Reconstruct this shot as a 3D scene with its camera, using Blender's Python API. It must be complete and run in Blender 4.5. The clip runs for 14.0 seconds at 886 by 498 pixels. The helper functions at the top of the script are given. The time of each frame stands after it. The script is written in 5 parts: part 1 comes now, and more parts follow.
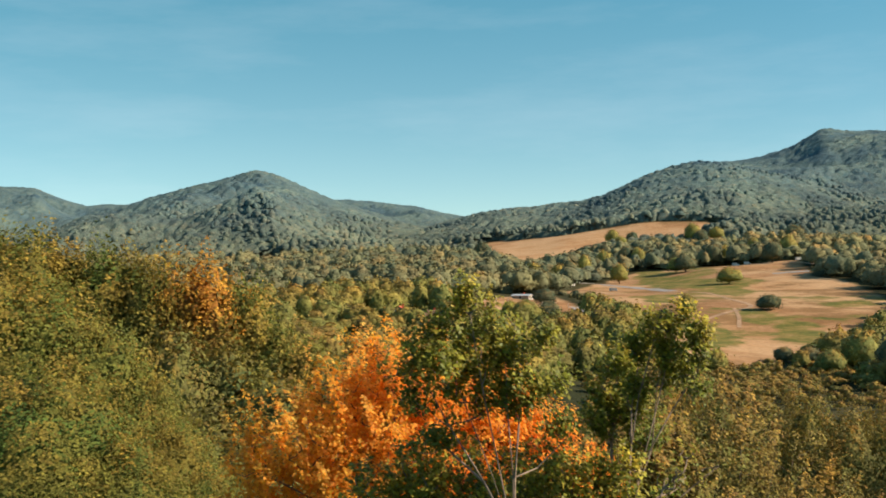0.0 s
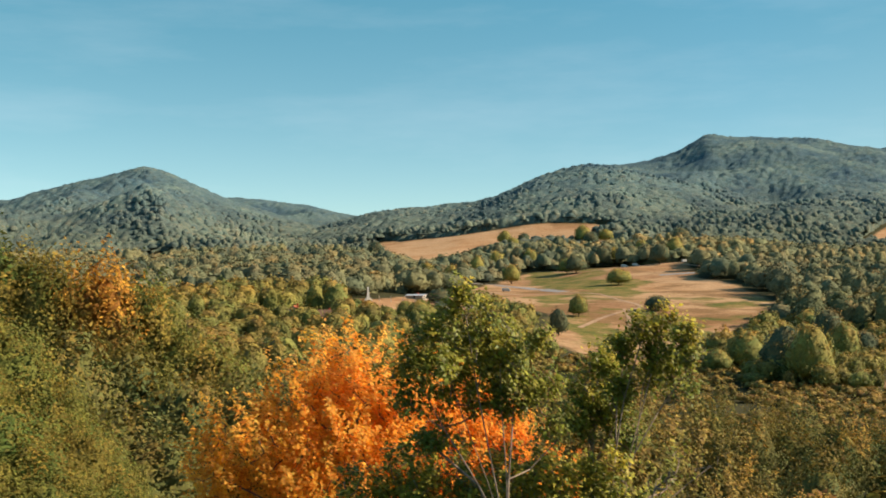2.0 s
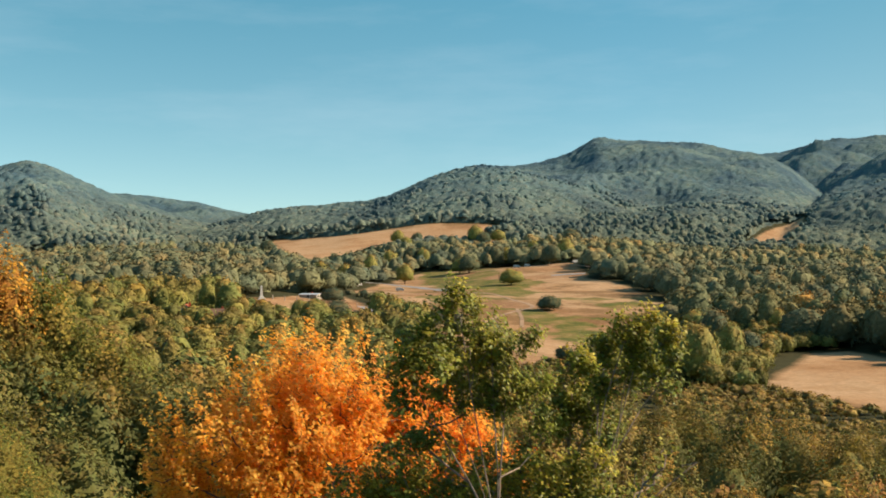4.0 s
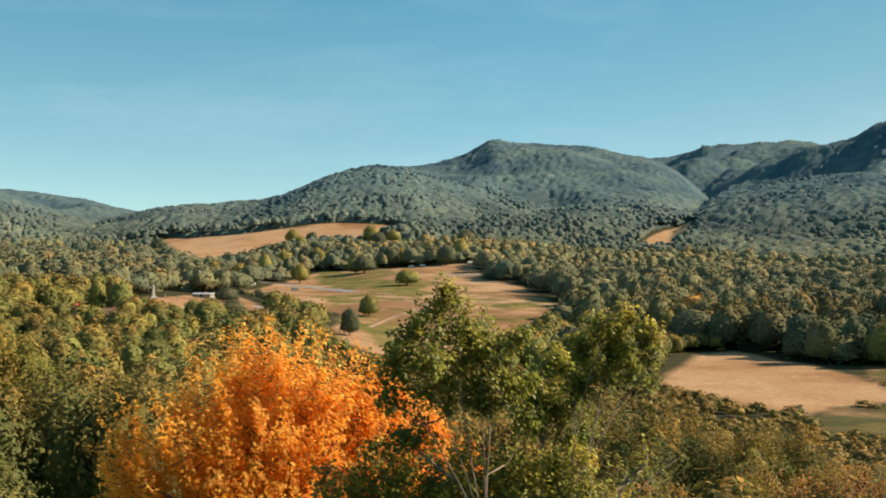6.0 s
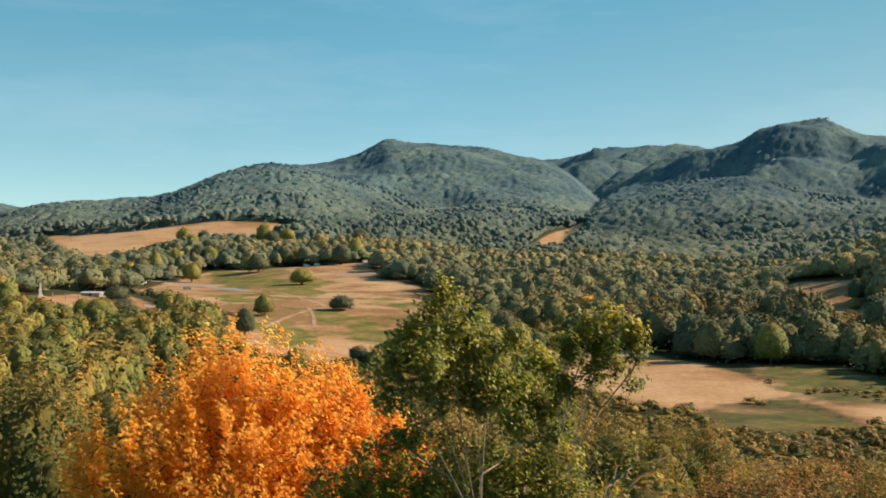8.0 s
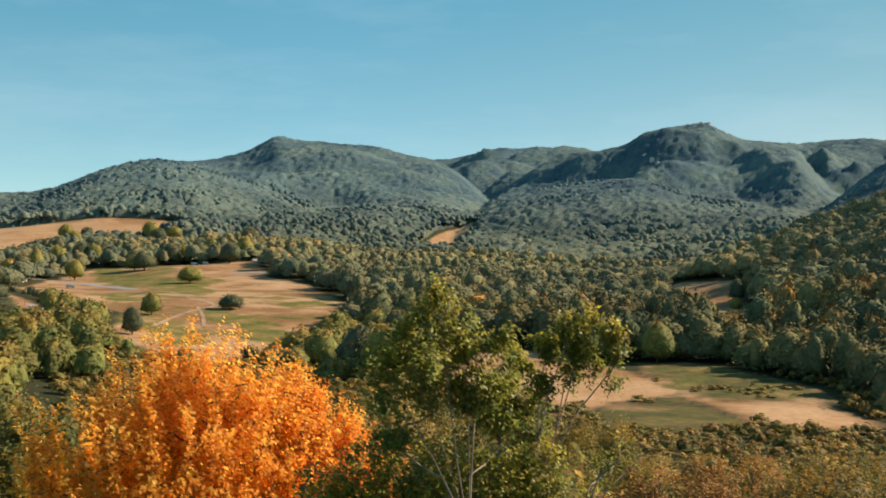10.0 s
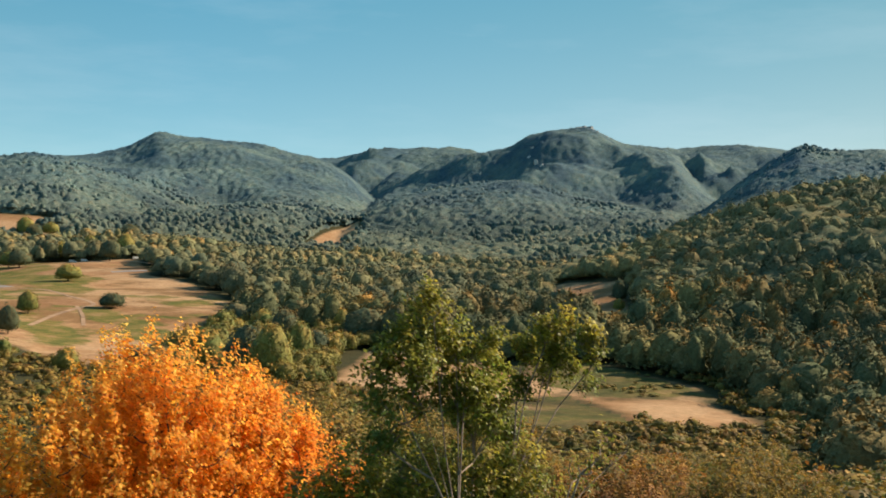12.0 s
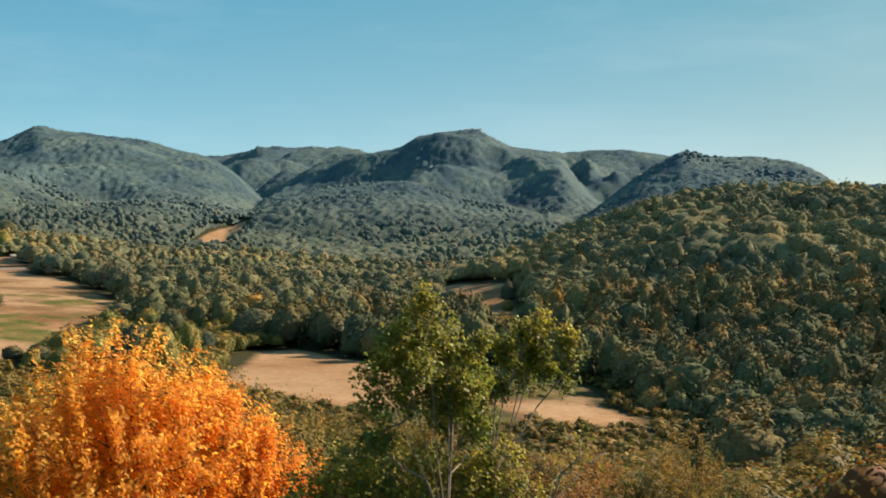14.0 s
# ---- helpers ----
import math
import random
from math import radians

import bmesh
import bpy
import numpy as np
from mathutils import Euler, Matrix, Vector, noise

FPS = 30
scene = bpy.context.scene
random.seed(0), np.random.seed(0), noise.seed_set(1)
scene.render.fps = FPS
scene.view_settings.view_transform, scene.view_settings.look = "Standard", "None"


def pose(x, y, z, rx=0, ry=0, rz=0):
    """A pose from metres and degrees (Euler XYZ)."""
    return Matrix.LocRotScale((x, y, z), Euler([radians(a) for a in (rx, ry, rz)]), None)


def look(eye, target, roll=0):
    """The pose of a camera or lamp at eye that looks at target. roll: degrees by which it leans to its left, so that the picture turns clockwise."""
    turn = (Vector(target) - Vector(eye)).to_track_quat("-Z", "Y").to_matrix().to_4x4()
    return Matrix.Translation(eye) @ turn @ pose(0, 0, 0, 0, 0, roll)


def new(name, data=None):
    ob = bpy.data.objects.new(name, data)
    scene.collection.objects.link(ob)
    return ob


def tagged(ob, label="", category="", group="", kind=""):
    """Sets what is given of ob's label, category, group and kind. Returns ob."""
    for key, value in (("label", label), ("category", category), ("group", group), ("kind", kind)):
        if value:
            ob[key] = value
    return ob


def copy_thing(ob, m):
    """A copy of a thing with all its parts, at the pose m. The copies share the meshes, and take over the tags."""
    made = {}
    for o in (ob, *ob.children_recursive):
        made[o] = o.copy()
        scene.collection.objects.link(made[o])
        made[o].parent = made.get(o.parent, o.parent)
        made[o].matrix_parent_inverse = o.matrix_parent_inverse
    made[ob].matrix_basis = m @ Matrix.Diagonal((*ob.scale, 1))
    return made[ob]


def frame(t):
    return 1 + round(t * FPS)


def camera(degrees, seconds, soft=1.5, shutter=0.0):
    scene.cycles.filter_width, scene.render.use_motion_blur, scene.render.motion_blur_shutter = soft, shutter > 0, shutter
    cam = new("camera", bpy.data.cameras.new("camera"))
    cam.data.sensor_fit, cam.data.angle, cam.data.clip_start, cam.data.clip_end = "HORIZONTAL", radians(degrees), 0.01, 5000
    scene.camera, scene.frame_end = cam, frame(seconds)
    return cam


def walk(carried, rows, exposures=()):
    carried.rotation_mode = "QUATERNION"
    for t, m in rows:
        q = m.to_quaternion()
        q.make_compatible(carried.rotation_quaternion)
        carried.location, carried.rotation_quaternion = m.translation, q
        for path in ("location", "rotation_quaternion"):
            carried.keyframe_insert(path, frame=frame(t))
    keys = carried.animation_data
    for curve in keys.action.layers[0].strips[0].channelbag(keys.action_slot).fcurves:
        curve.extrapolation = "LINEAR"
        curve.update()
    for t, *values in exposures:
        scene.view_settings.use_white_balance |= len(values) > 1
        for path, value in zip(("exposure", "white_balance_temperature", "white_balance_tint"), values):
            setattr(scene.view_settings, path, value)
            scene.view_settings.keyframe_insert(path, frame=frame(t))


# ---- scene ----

# camera: a slow arc round the young green tree, eye about 40 m above the valley floor
EYE = 40.0
cam = camera(42.8, 14.0, soft=1.8)
ROWS = [
    (0.0, 4.877, 1.042, -0.090, 20.29, 0.58, -1.38),
    (0.5, 4.547, 0.951, -0.074, 18.90, 0.57, -1.28),
    (1.0, 4.220, 0.861, -0.058, 17.56, 0.53, -1.17),
    (1.5, 3.894, 0.771, -0.045, 16.21, 0.49, -1.07),
    (2.0, 3.568, 0.680, -0.034, 14.81, 0.46, -0.97),
    (2.5, 3.240, 0.587, -0.024, 13.44, 0.42, -0.86),
    (3.0, 2.914, 0.494, -0.016, 12.07, 0.39, -0.76),
    (3.5, 2.590, 0.401, -0.008, 10.70, 0.37, -0.65),
    (6.0, 1.024, 0.018, 0.001, 3.96, 0.34, -0.11),
    (6.5, 0.690, 0.007, 0.001, 2.65, 0.34, -0.03),
    (7.0, 0.351, 0.001, 0.001, 1.33, 0.34, 0.06),
    (7.5, 0.000, 0.000, 0.000, 0.00, 0.33, 0.14),
    (8.0, -0.361, 0.001, 0.000, -1.44, 0.32, 0.21),
    (10.5, -2.092, 0.063, 0.023, -8.51, 0.33, 0.66),
    (11.0, -2.461, 0.082, 0.025, -10.01, 0.35, 0.78),
    (11.5, -2.829, 0.101, 0.028, -11.43, 0.36, 0.90),
    (12.0, -3.199, 0.123, 0.032, -12.89, 0.38, 1.02),
    (12.5, -3.569, 0.149, 0.037, -14.29, 0.41, 1.14),
    (13.0, -3.940, 0.178, 0.043, -15.77, 0.45, 1.26),
    (13.5, -4.310, 0.208, 0.049, -17.15, 0.49, 1.38),
    (14.0, -4.679, 0.238, 0.053, -18.59, 0.54, 1.50),
]
walk(cam, [(t, pose(x, y, EYE + z, 90 + pitch, 0, yaw) @ pose(0, 0, 0, 0, 0, roll)) for t, x, y, z, yaw, pitch, roll in ROWS], [(0.0, 0.8), (14.0, 0.8)])

# ---- light: low afternoon sun from the right, clear sky ----
SUN_AZ, SUN_EL = 76.0, 31.0
world = bpy.data.worlds.new("sky")
scene.world = world
world.use_nodes = True
wn, wl = world.node_tree.nodes, world.node_tree.links
wn.clear()
sky = wn.new("ShaderNodeTexSky")
sky.sky_type, sky.sun_disc = "NISHITA", False
sky.sun_elevation, sky.sun_rotation = radians(SUN_EL), radians(SUN_AZ)
sky.air_density, sky.dust_density, sky.ozone_density, sky.altitude = 1.0, 0.2, 2.5, 600
wtc, wmap = wn.new("ShaderNodeTexCoord"), wn.new("ShaderNodeMapping")
wmap.inputs["Scale"].default_value, wmap.inputs["Location"].default_value = (1, 1, 1.5), (0, 0, 0.07)
wl.new(wtc.outputs["Generated"], wmap.inputs["Vector"])
wl.new(wmap.outputs[0], sky.inputs["Vector"])
wtint = wn.new("ShaderNodeMix")
wtint.data_type, wtint.blend_type = "RGBA", "MULTIPLY"
wtint.inputs["Factor"].default_value = 1.0
wtint.inputs["B"].default_value = (0.84, 1.02, 0.80, 1)
wbg, wout = wn.new("ShaderNodeBackground"), wn.new("ShaderNodeOutputWorld")
wbg.inputs["Strength"].default_value = 0.113
wsep, wramp = wn.new("ShaderNodeSeparateXYZ"), wn.new("ShaderNodeValToRGB")
wl.new(wtc.outputs["Generated"], wsep.inputs[0])
wl.new(wsep.outputs["Z"], wramp.inputs[0])
wramp.color_ramp.elements[0].position, wramp.color_ramp.elements[0].color = 0.0, (1.0, 0.96, 0.72, 1)
wramp.color_ramp.elements[1].position, wramp.color_ramp.elements[1].color = 0.24, (0.58, 1.06, 0.84, 1)
# overhead sky, out of view, brightened as added fill light for the shaded sides
zenith_fill = wramp.color_ramp.elements.new(1.0)
zenith_fill.color = (1.0, 1.6, 1.35, 1)
wside = wn.new("ShaderNodeValToRGB")
wx = wn.new("ShaderNodeMath")
wx.operation = "MULTIPLY_ADD"
wx.inputs[1].default_value, wx.inputs[2].default_value = 0.5, 0.5
wl.new(wsep.outputs["X"], wx.inputs[0])
wl.new(wx.outputs[0], wside.inputs[0])
wside.color_ramp.elements[0].position, wside.color_ramp.elements[0].color = 0.22, (1.10, 1.06, 1.02, 1)
wside.color_ramp.elements[1].position, wside.color_ramp.elements[1].color = 0.825, (0.98, 0.70, 0.60, 1)
wside.color_ramp.elements.new(0.5).color = (0.95, 0.94, 0.94, 1)
wboth = wn.new("ShaderNodeMix")
wboth.data_type, wboth.blend_type = "RGBA", "MULTIPLY"
wboth.inputs["Factor"].default_value = 1.0
wl.new(wramp.outputs[0], wboth.inputs["A"])
wl.new(wside.outputs[0], wboth.inputs["B"])
wl.new(wboth.outputs["Result"], wtint.inputs["B"])
wl.new(sky.outputs[0], wtint.inputs["A"])
cmap, cnoise, cramp, cmix = wn.new("ShaderNodeMapping"), wn.new("ShaderNodeTexNoise"), wn.new("ShaderNodeValToRGB"), wn.new("ShaderNodeMix")
cmap.inputs["Scale"].default_value = (2.2, 2.2, 11.0)
cnoise.inputs["Scale"].default_value, cnoise.inputs["Detail"].default_value, cnoise.inputs["Roughness"].default_value = 1.6, 6.0, 0.6
cramp.color_ramp.elements[0].position, cramp.color_ramp.elements[0].color = 0.48, (0, 0, 0, 1)
cramp.color_ramp.elements[1].position, cramp.color_ramp.elements[1].color = 0.80, (0.10, 0.10, 0.10, 1)
cmix.data_type = "RGBA"
cmix.inputs["B"].default_value = (6.0, 6.2, 6.4, 1)
wl.new(wtc.outputs["Generated"], cmap.inputs["Vector"])
wl.new(cmap.outputs[0], cnoise.inputs["Vector"])
wl.new(cnoise.outputs["Fac"], cramp.inputs[0])
wl.new(cramp.outputs[0], cmix.inputs["Factor"])
wl.new(wtint.outputs["Result"], cmix.inputs["A"])
wl.new(cmix.outputs["Result"], wbg.inputs["Color"])
wl.new(wbg.outputs[0], wout.inputs[0])
sun = new("sun", bpy.data.lights.new("sun", "SUN"))
sun.data.energy, sun.data.angle, sun.data.color = 4.8, radians(0.6), (1.0, 0.85, 0.66)
sa, se = radians(SUN_AZ), radians(SUN_EL)
sun.matrix_world = look((0, 0, 300), Vector((0, 0, 300)) - Vector((math.sin(sa) * math.cos(se), math.cos(sa) * math.cos(se), math.sin(se))))


# ---- terrain ----
# <terrain>
def lattice(ix, iy, seed):
    h = (ix.astype(np.int64) * 374761393 + iy.astype(np.int64) * 668265263 + seed * 982451653) & 0x7FFFFFFF
    h = ((h ^ (h >> 13)) * 1274126177) & 0x7FFFFFFF
    return ((h ^ (h >> 16)) & 0xFFFF) / 65535.0


def value_noise(x, y, seed=0):
    ix, iy = np.floor(x), np.floor(y)
    fx, fy = x - ix, y - iy
    fx, fy = fx * fx * (3 - 2 * fx), fy * fy * (3 - 2 * fy)
    a, b = lattice(ix, iy, seed), lattice(ix + 1, iy, seed)
    c, d = lattice(ix, iy + 1, seed), lattice(ix + 1, iy + 1, seed)
    return (a * (1 - fx) + b * fx) * (1 - fy) + (c * (1 - fx) + d * fx) * fy


def fbm(x, y, octaves=4, seed=0):
    s, a, n = 0.0, 0.5, 0.0
    for k in range(octaves):
        s = s + a * value_noise(x * 2 ** k, y * 2 ** k, seed + k)
        n += a
        a *= 0.5
    return s / n


AZ = np.arange(-180.0, 180.01, 0.25)
LD = np.arange(math.log(3.0), math.log(4700.0), 0.021)
DIST = np.exp(LD)
GA, GD = np.meshgrid(AZ, DIST, indexing="ij")
GX, GY = GD * np.sin(np.radians(GA)), GD * np.cos(np.radians(GA))

BASE_D = [3, 15, 30, 60, 100, 150, 220, 320, 450, 600, 800, 1000, 1250, 1500, 2200, 4800]
BASE = {}
BASE[-180] = [31.5, 31, 31, 31, 32, 33, 35, 38, 42, 48, 56, 65, 75, 85, 110, 140]
BASE[-65] = [31.5, 31, 31, 31, 32, 33, 34, 36, 38, 40, 45, 50, 60, 65, 70, 80]
BASE[-42] = [31.5, 31, 30, 28.5, 28, 25, 20, 18, 22, 25, 30, 36, 45, 55, 70, 80]
BASE[-33] = [31.5, 31, 28.5, 21, 24, 19, 14, 15, 21, 24, 30, 36, 45, 55, 70, 80]
BASE[-27] = [31.5, 31, 28, 21, 16, 11, 11, 16, 22, 25, 30, 36, 45, 55, 70, 80]
BASE[-20] = [31.5, 31, 28, 21, 14, 9, 9, 14, 23, 26, 32, 38, 50, 60, 75, 80]
BASE[-16] = [31.5, 31, 28, 21, 14, 9, 8, 12, 20, 22, 28, 35, 62, 76, 80, 85]
BASE[-11] = [31.5, 31, 28, 21, 14, 8, 6, 9, 14, 17, 21, 33, 74, 88, 90, 90]
BASE[-6] = [31.5, 31, 28, 21, 14, 8, 5, 6, 9, 17, 28, 36, 75, 88, 90, 90]
BASE[0] = [31.5, 31, 28.5, 22, 14, 8, 4.5, 4.5, 8, 18, 33, 40, 55, 62, 80, 90]
BASE[8] = [31.5, 31, 29, 23, 15, 9, 4, 4, 4.5, 8, 16, 28, 44, 58, 85, 90]
BASE[16] = [31.5, 31, 29.5, 24, 16, 9, 4, 4, 4.5, 7, 13, 24, 40, 54, 80, 90]
BASE[22] = [31.5, 31, 29.5, 24, 16, 9, 4, 4, 5, 7.5, 13, 22, 36, 50, 80, 90]
BASE[30] = [31.5, 31, 30, 24, 16, 9, 3.5, 2, 3, 10, 14, 22, 36, 50, 80, 90]
BASE[45] = [31.5, 31, 30, 25, 19, 14, 8, 6, 8, 14, 20, 26, 40, 55, 80, 90]
BASE[70] = [31.5, 31, 30, 28, 24, 20, 16, 14, 14, 16, 22, 30, 40, 55, 80, 90]
BASE[180] = [31.5, 31, 31, 31, 32, 33, 35, 38, 42, 48, 56, 65, 75, 85, 110, 140]
base_az = sorted(BASE)
rows_ld = np.array([np.interp(LD, np.log(BASE_D), BASE[a]) for a in base_az])
GZ = np.array([np.interp(AZ, base_az, rows_ld[:, j]) for j in range(len(LD))]).T


def blur(a, n, axis):
    k = np.hanning(2 * n + 3)[1:-1]
    k /= k.sum()
    pad = [(n, n), (0, 0)] if axis == 0 else [(0, 0), (n, n)]
    return np.apply_along_axis(lambda v: np.convolve(v, k, "valid"), axis, np.pad(a, pad, mode="edge"))


GZ = blur(blur(GZ, 10, 0), 6, 1)
ROLLING = GZ.copy()
GZ = GZ + (fbm(GX / 90, GY / 90, 4, 3) - 0.5) * np.clip((GD - 60) / 500, 0, 1) * 7


def ridge(dist, crest, front, back, seed, trees=0.0, rough=0.22, power=1.0, wave=0.05):
    """A hill: crest heights by bearing at about one distance, sloping to the front and to the back."""
    global GZ
    trees = trees or (4.5 if dist > 1000 else 8.5)
    az, top = np.array(crest, float).T
    c = np.interp(AZ, az, top - trees, left=-60, right=-60)
    ends = np.clip(np.minimum(AZ - (az[0] - 6), (az[-1] + 6) - AZ) / 6, 0, 1)
    c = np.interp(AZ, az, top - trees) * ends + 20 * (1 - ends)
    k = np.hanning(5)[1:-1]
    c = np.convolve(np.pad(c, 1, mode="edge"), k / k.sum(), "valid")
    dc = dist * (1 + wave * (fbm(AZ / 7, AZ * 0 + seed, 2, seed) - 0.5))
    t = np.clip((GD - (dc[:, None] - front)) / front, 0, 1)
    s = np.clip(((dc[:, None] + back) - GD) / back, 0, 1)
    prof = (0.45 * t + 0.55 * t * t * (3 - 2 * t)) ** power
    prof = np.where(GD > dc[:, None], s * s * (3 - 2 * s), prof)
    gully = 1 - np.abs(2 * fbm(GX / 260, GY / 420, 4, seed + 20) - 1) * 1.6
    lift = c[:, None] - ROLLING
    u, v = GX * 0.82 + GY * 0.57, GY * 0.82 - GX * 0.57
    wx, wy = 90 * fbm(GX / 300, GY / 300, 2, seed + 60), 90 * fbm(GX / 300, GY / 300, 2, seed + 61)
    spur = 1 - np.abs(2 * fbm((u + wx) / 330, (v + wy) / 190, 3, seed + 40) - 1) * 1.8
    gully = 0.3 * gully + 0.75 * spur
    z = ROLLING + lift * prof + 3.2 * rough * np.maximum(lift, 0) * (gully - 0.62) * np.sin(np.pi * t) * (1 - t) ** 0.3 * (GD <= dc[:, None])
    GZ = np.maximum(GZ, np.where(prof > 0, z, -99))


ridge(2700, [(-52, 240), (-41.5, 231), (-40, 225), (-39, 203), (-37.7, 182), (-36, 186), (-33, 175)], 900, 700, 1)
ridge(1900, [(-37.7, 123), (-35.6, 140), (-34.5, 154), (-30.9, 182), (-29.4, 193), (-28.2, 181), (-26.9, 161), (-25.8, 144), (-23.4, 118), (-20.6, 89)], 900, 600, 2)
ridge(2700, [(-28, 190), (-25.8, 188.5), (-24.2, 183), (-21.5, 167), (-18.8, 140), (-17, 122)], 800, 700, 3)
ridge(1500, [(-20.6, 86), (-18.8, 96), (-17, 104), (-14.7, 108), (-12.8, 112), (-12, 118), (-10.1, 139), (-8.7, 150), (-7.1, 158), (-5.8, 152), (-3, 133), (-0.2, 113), (3.9, 86)], 330, 500, 4, trees=3.0, rough=0.10, wave=0.0)
ridge(2100, [(-7.8, 195), (-5.8, 199), (-4.4, 206), (-3, 220), (-2, 240), (-1.4, 252), (-0.5, 246.5), (1.1, 244.6), (3.7, 233.6), (6.5, 214), (7.9, 188), (9.05, 152), (9.9, 115)], 950, 600, 5, rough=0.12)
ridge(2900, [(4.8, 275), (6.5, 280), (7.6, 291), (9, 307), (10.4, 309), (11.4, 307), (13.7, 300), (16, 283)], 1200, 800, 6, trees=2.0)
ridge(2100, [(8.4, 121), (10.3, 167), (12, 206), (13.6, 228), (15.9, 241), (17, 265), (18.2, 277), (19.9, 283), (20.8, 268), (21.8, 253), (23.1, 246), (24.2, 238), (24.8, 213), (25.7, 172)], 900, 600, 7, rough=0.15, wave=0.0)
ridge(2500, [(22.8, 270), (24.2, 278), (25.9, 288), (27.3, 285), (29, 280), (31.5, 262)], 900, 600, 8)
ridge(1500, [(24.5, 93), (25.7, 106), (27.3, 139), (29, 171), (30.3, 191), (31.4, 183), (34.1, 182), (35.7, 174), (36.8, 163), (37.8, 144), (38.8, 131)], 550, 500, 9, rough=0.15, wave=0.0)
ridge(2600, [(35.5, 216), (37.9, 220), (38.6, 222.5), (39.8, 227), (55, 260)], 900, 600, 10)
ridge(1500, [(7.5, 77), (8.3, 95), (10.3, 116), (11.9, 129), (14.5, 142), (16.5, 145), (18.8, 127), (21.7, 113), (24, 100)], 450, 600, 11, rough=0.14)
ridge(750, [(22.7, 49), (24.4, 63), (25.5, 69), (27.2, 76), (30, 86), (32.7, 90), (35.3, 90.5), (39.6, 91), (60, 95)], 380, 500, 12, rough=0.12, wave=0.0)


def ground(x, y):
    """Height of the ground at arrays of places."""
    x, y = np.asarray(x, float), np.asarray(y, float)
    a = (np.degrees(np.arctan2(x, y)) + 180.0) / 0.25
    d = (np.log(np.maximum(np.hypot(x, y), 3.01)) - LD[0]) / (LD[1] - LD[0])
    i, j = np.clip(a.astype(int), 0, len(AZ) - 2), np.clip(d.astype(int), 0, len(LD) - 2)
    u, v = np.clip(a - i, 0, 1), np.clip(d - j, 0, 1)
    return (GZ[i, j] * (1 - u) + GZ[i + 1, j] * u) * (1 - v) + (GZ[i, j + 1] * (1 - u) + GZ[i + 1, j + 1] * u) * v


def inside(poly, x, y):
    """Signed distance to a polygon's outline, positive inside."""
    p = np.array(poly, float)
    q = np.roll(p, -1, 0)
    dist, odd = np.full(np.shape(x), 1e9), np.zeros(np.shape(x), bool)
    for (ax, ay), (bx, by) in zip(p, q):
        ex, ey = bx - ax, by - ay
        t = np.clip(((x - ax) * ex + (y - ay) * ey) / (ex * ex + ey * ey), 0, 1)
        dist = np.minimum(dist, np.hypot(x - ax - t * ex, y - ay - t * ey))
        odd ^= ((ay > y) != (by > y)) & (x < ex * (y - ay) / (ey if ey else 1e-9) + ax)
    return np.where(odd, dist, -dist)
# </terrain>

UPPER = [(-397, 1158), (-377, 1189), (-336, 1178), (-291, 1176), (-254, 1190), (-197, 1203), (-136, 1200), (-118, 1172), (-153, 1140), (-105, 1105), (-122, 1062), (-172, 1109), (-216, 1078), (-248, 987), (-258, 917), (-298, 978)]
MEADOW = [(-157, 626), (-164, 796), (-152, 865), (-122, 850), (-96, 900), (-34, 860), (-22, 716), (4, 661), (22, 525), (12, 470), (-6, 415), (-19, 350), (-34, 330), (-52, 365), (-68, 384), (-76, 470), (-102, 510)]
PLAIN = [(36, 318), (41, 302), (50, 276), (60, 260), (66, 257), (78, 277), (95, 287), (97, 262), (96, 238), (110, 227), (120, 229), (133, 242), (131, 260), (132, 280), (108, 280), (102, 292), (103, 307), (99, 330), (95, 361), (87, 386), (79, 412), (62, 405)]
LEA = [(96, 304), (102, 282), (132, 280), (136, 268), (143, 300), (129, 345), (123, 357), (107, 362), (99, 332)]
ROUGH = [(64, 252), (77, 274), (94, 285), (96, 262), (95, 238), (84, 223), (68, 222), (61, 233)]
SMALL = [(202, 640), (222, 650), (226, 566), (190, 471), (186, 442), (170, 450), (182, 520)]
STRIP = [(114, 1168), (132, 1225), (150, 1270), (198, 1320), (190, 1262), (152, 1172)]
CLEAR = [(-152, 428), (-160, 552), (-149, 583), (-100, 460), (-100, 404), (-126, 408)]
FAR_LEFT = [(-548, 950), (-538, 984), (-505, 955), (-518, 930)]
OPEN = [UPPER, MEADOW, PLAIN, SMALL, STRIP, CLEAR, FAR_LEFT, LEA]
NEARGRASS = [(-34, 485), (-17, 488), (-5, 439), (8, 420), (5, 360), (-6, 330), (-21, 358), (-26, 401)]
# green and russet patches inside the open land
GRASS = [[(-169, 894), (-140, 917), (-119, 795), (-83, 741), (-44, 708), (-41, 567), (-58, 567), (-81, 639), (-107, 650), (-146, 769)],
         [(-110, 580), (-91, 608), (-76, 543), (-75, 491), (-88, 487)],
         [(-65, 448), (-48, 456), (-38, 424), (-25, 394), (-44, 370), (-58, 401)],
         [(-50, 497), (-43, 527), (-22, 489), (-25, 453), (-40, 449)],
         [(-166, 720), (-148, 728), (-137, 666), (-154, 675)], NEARGRASS, [(-136, 470), (-120, 470), (-118, 430), (-134, 425)], LEA]


def open_land(x, y):
    return np.max([inside(p, x, y) for p in OPEN], axis=0)


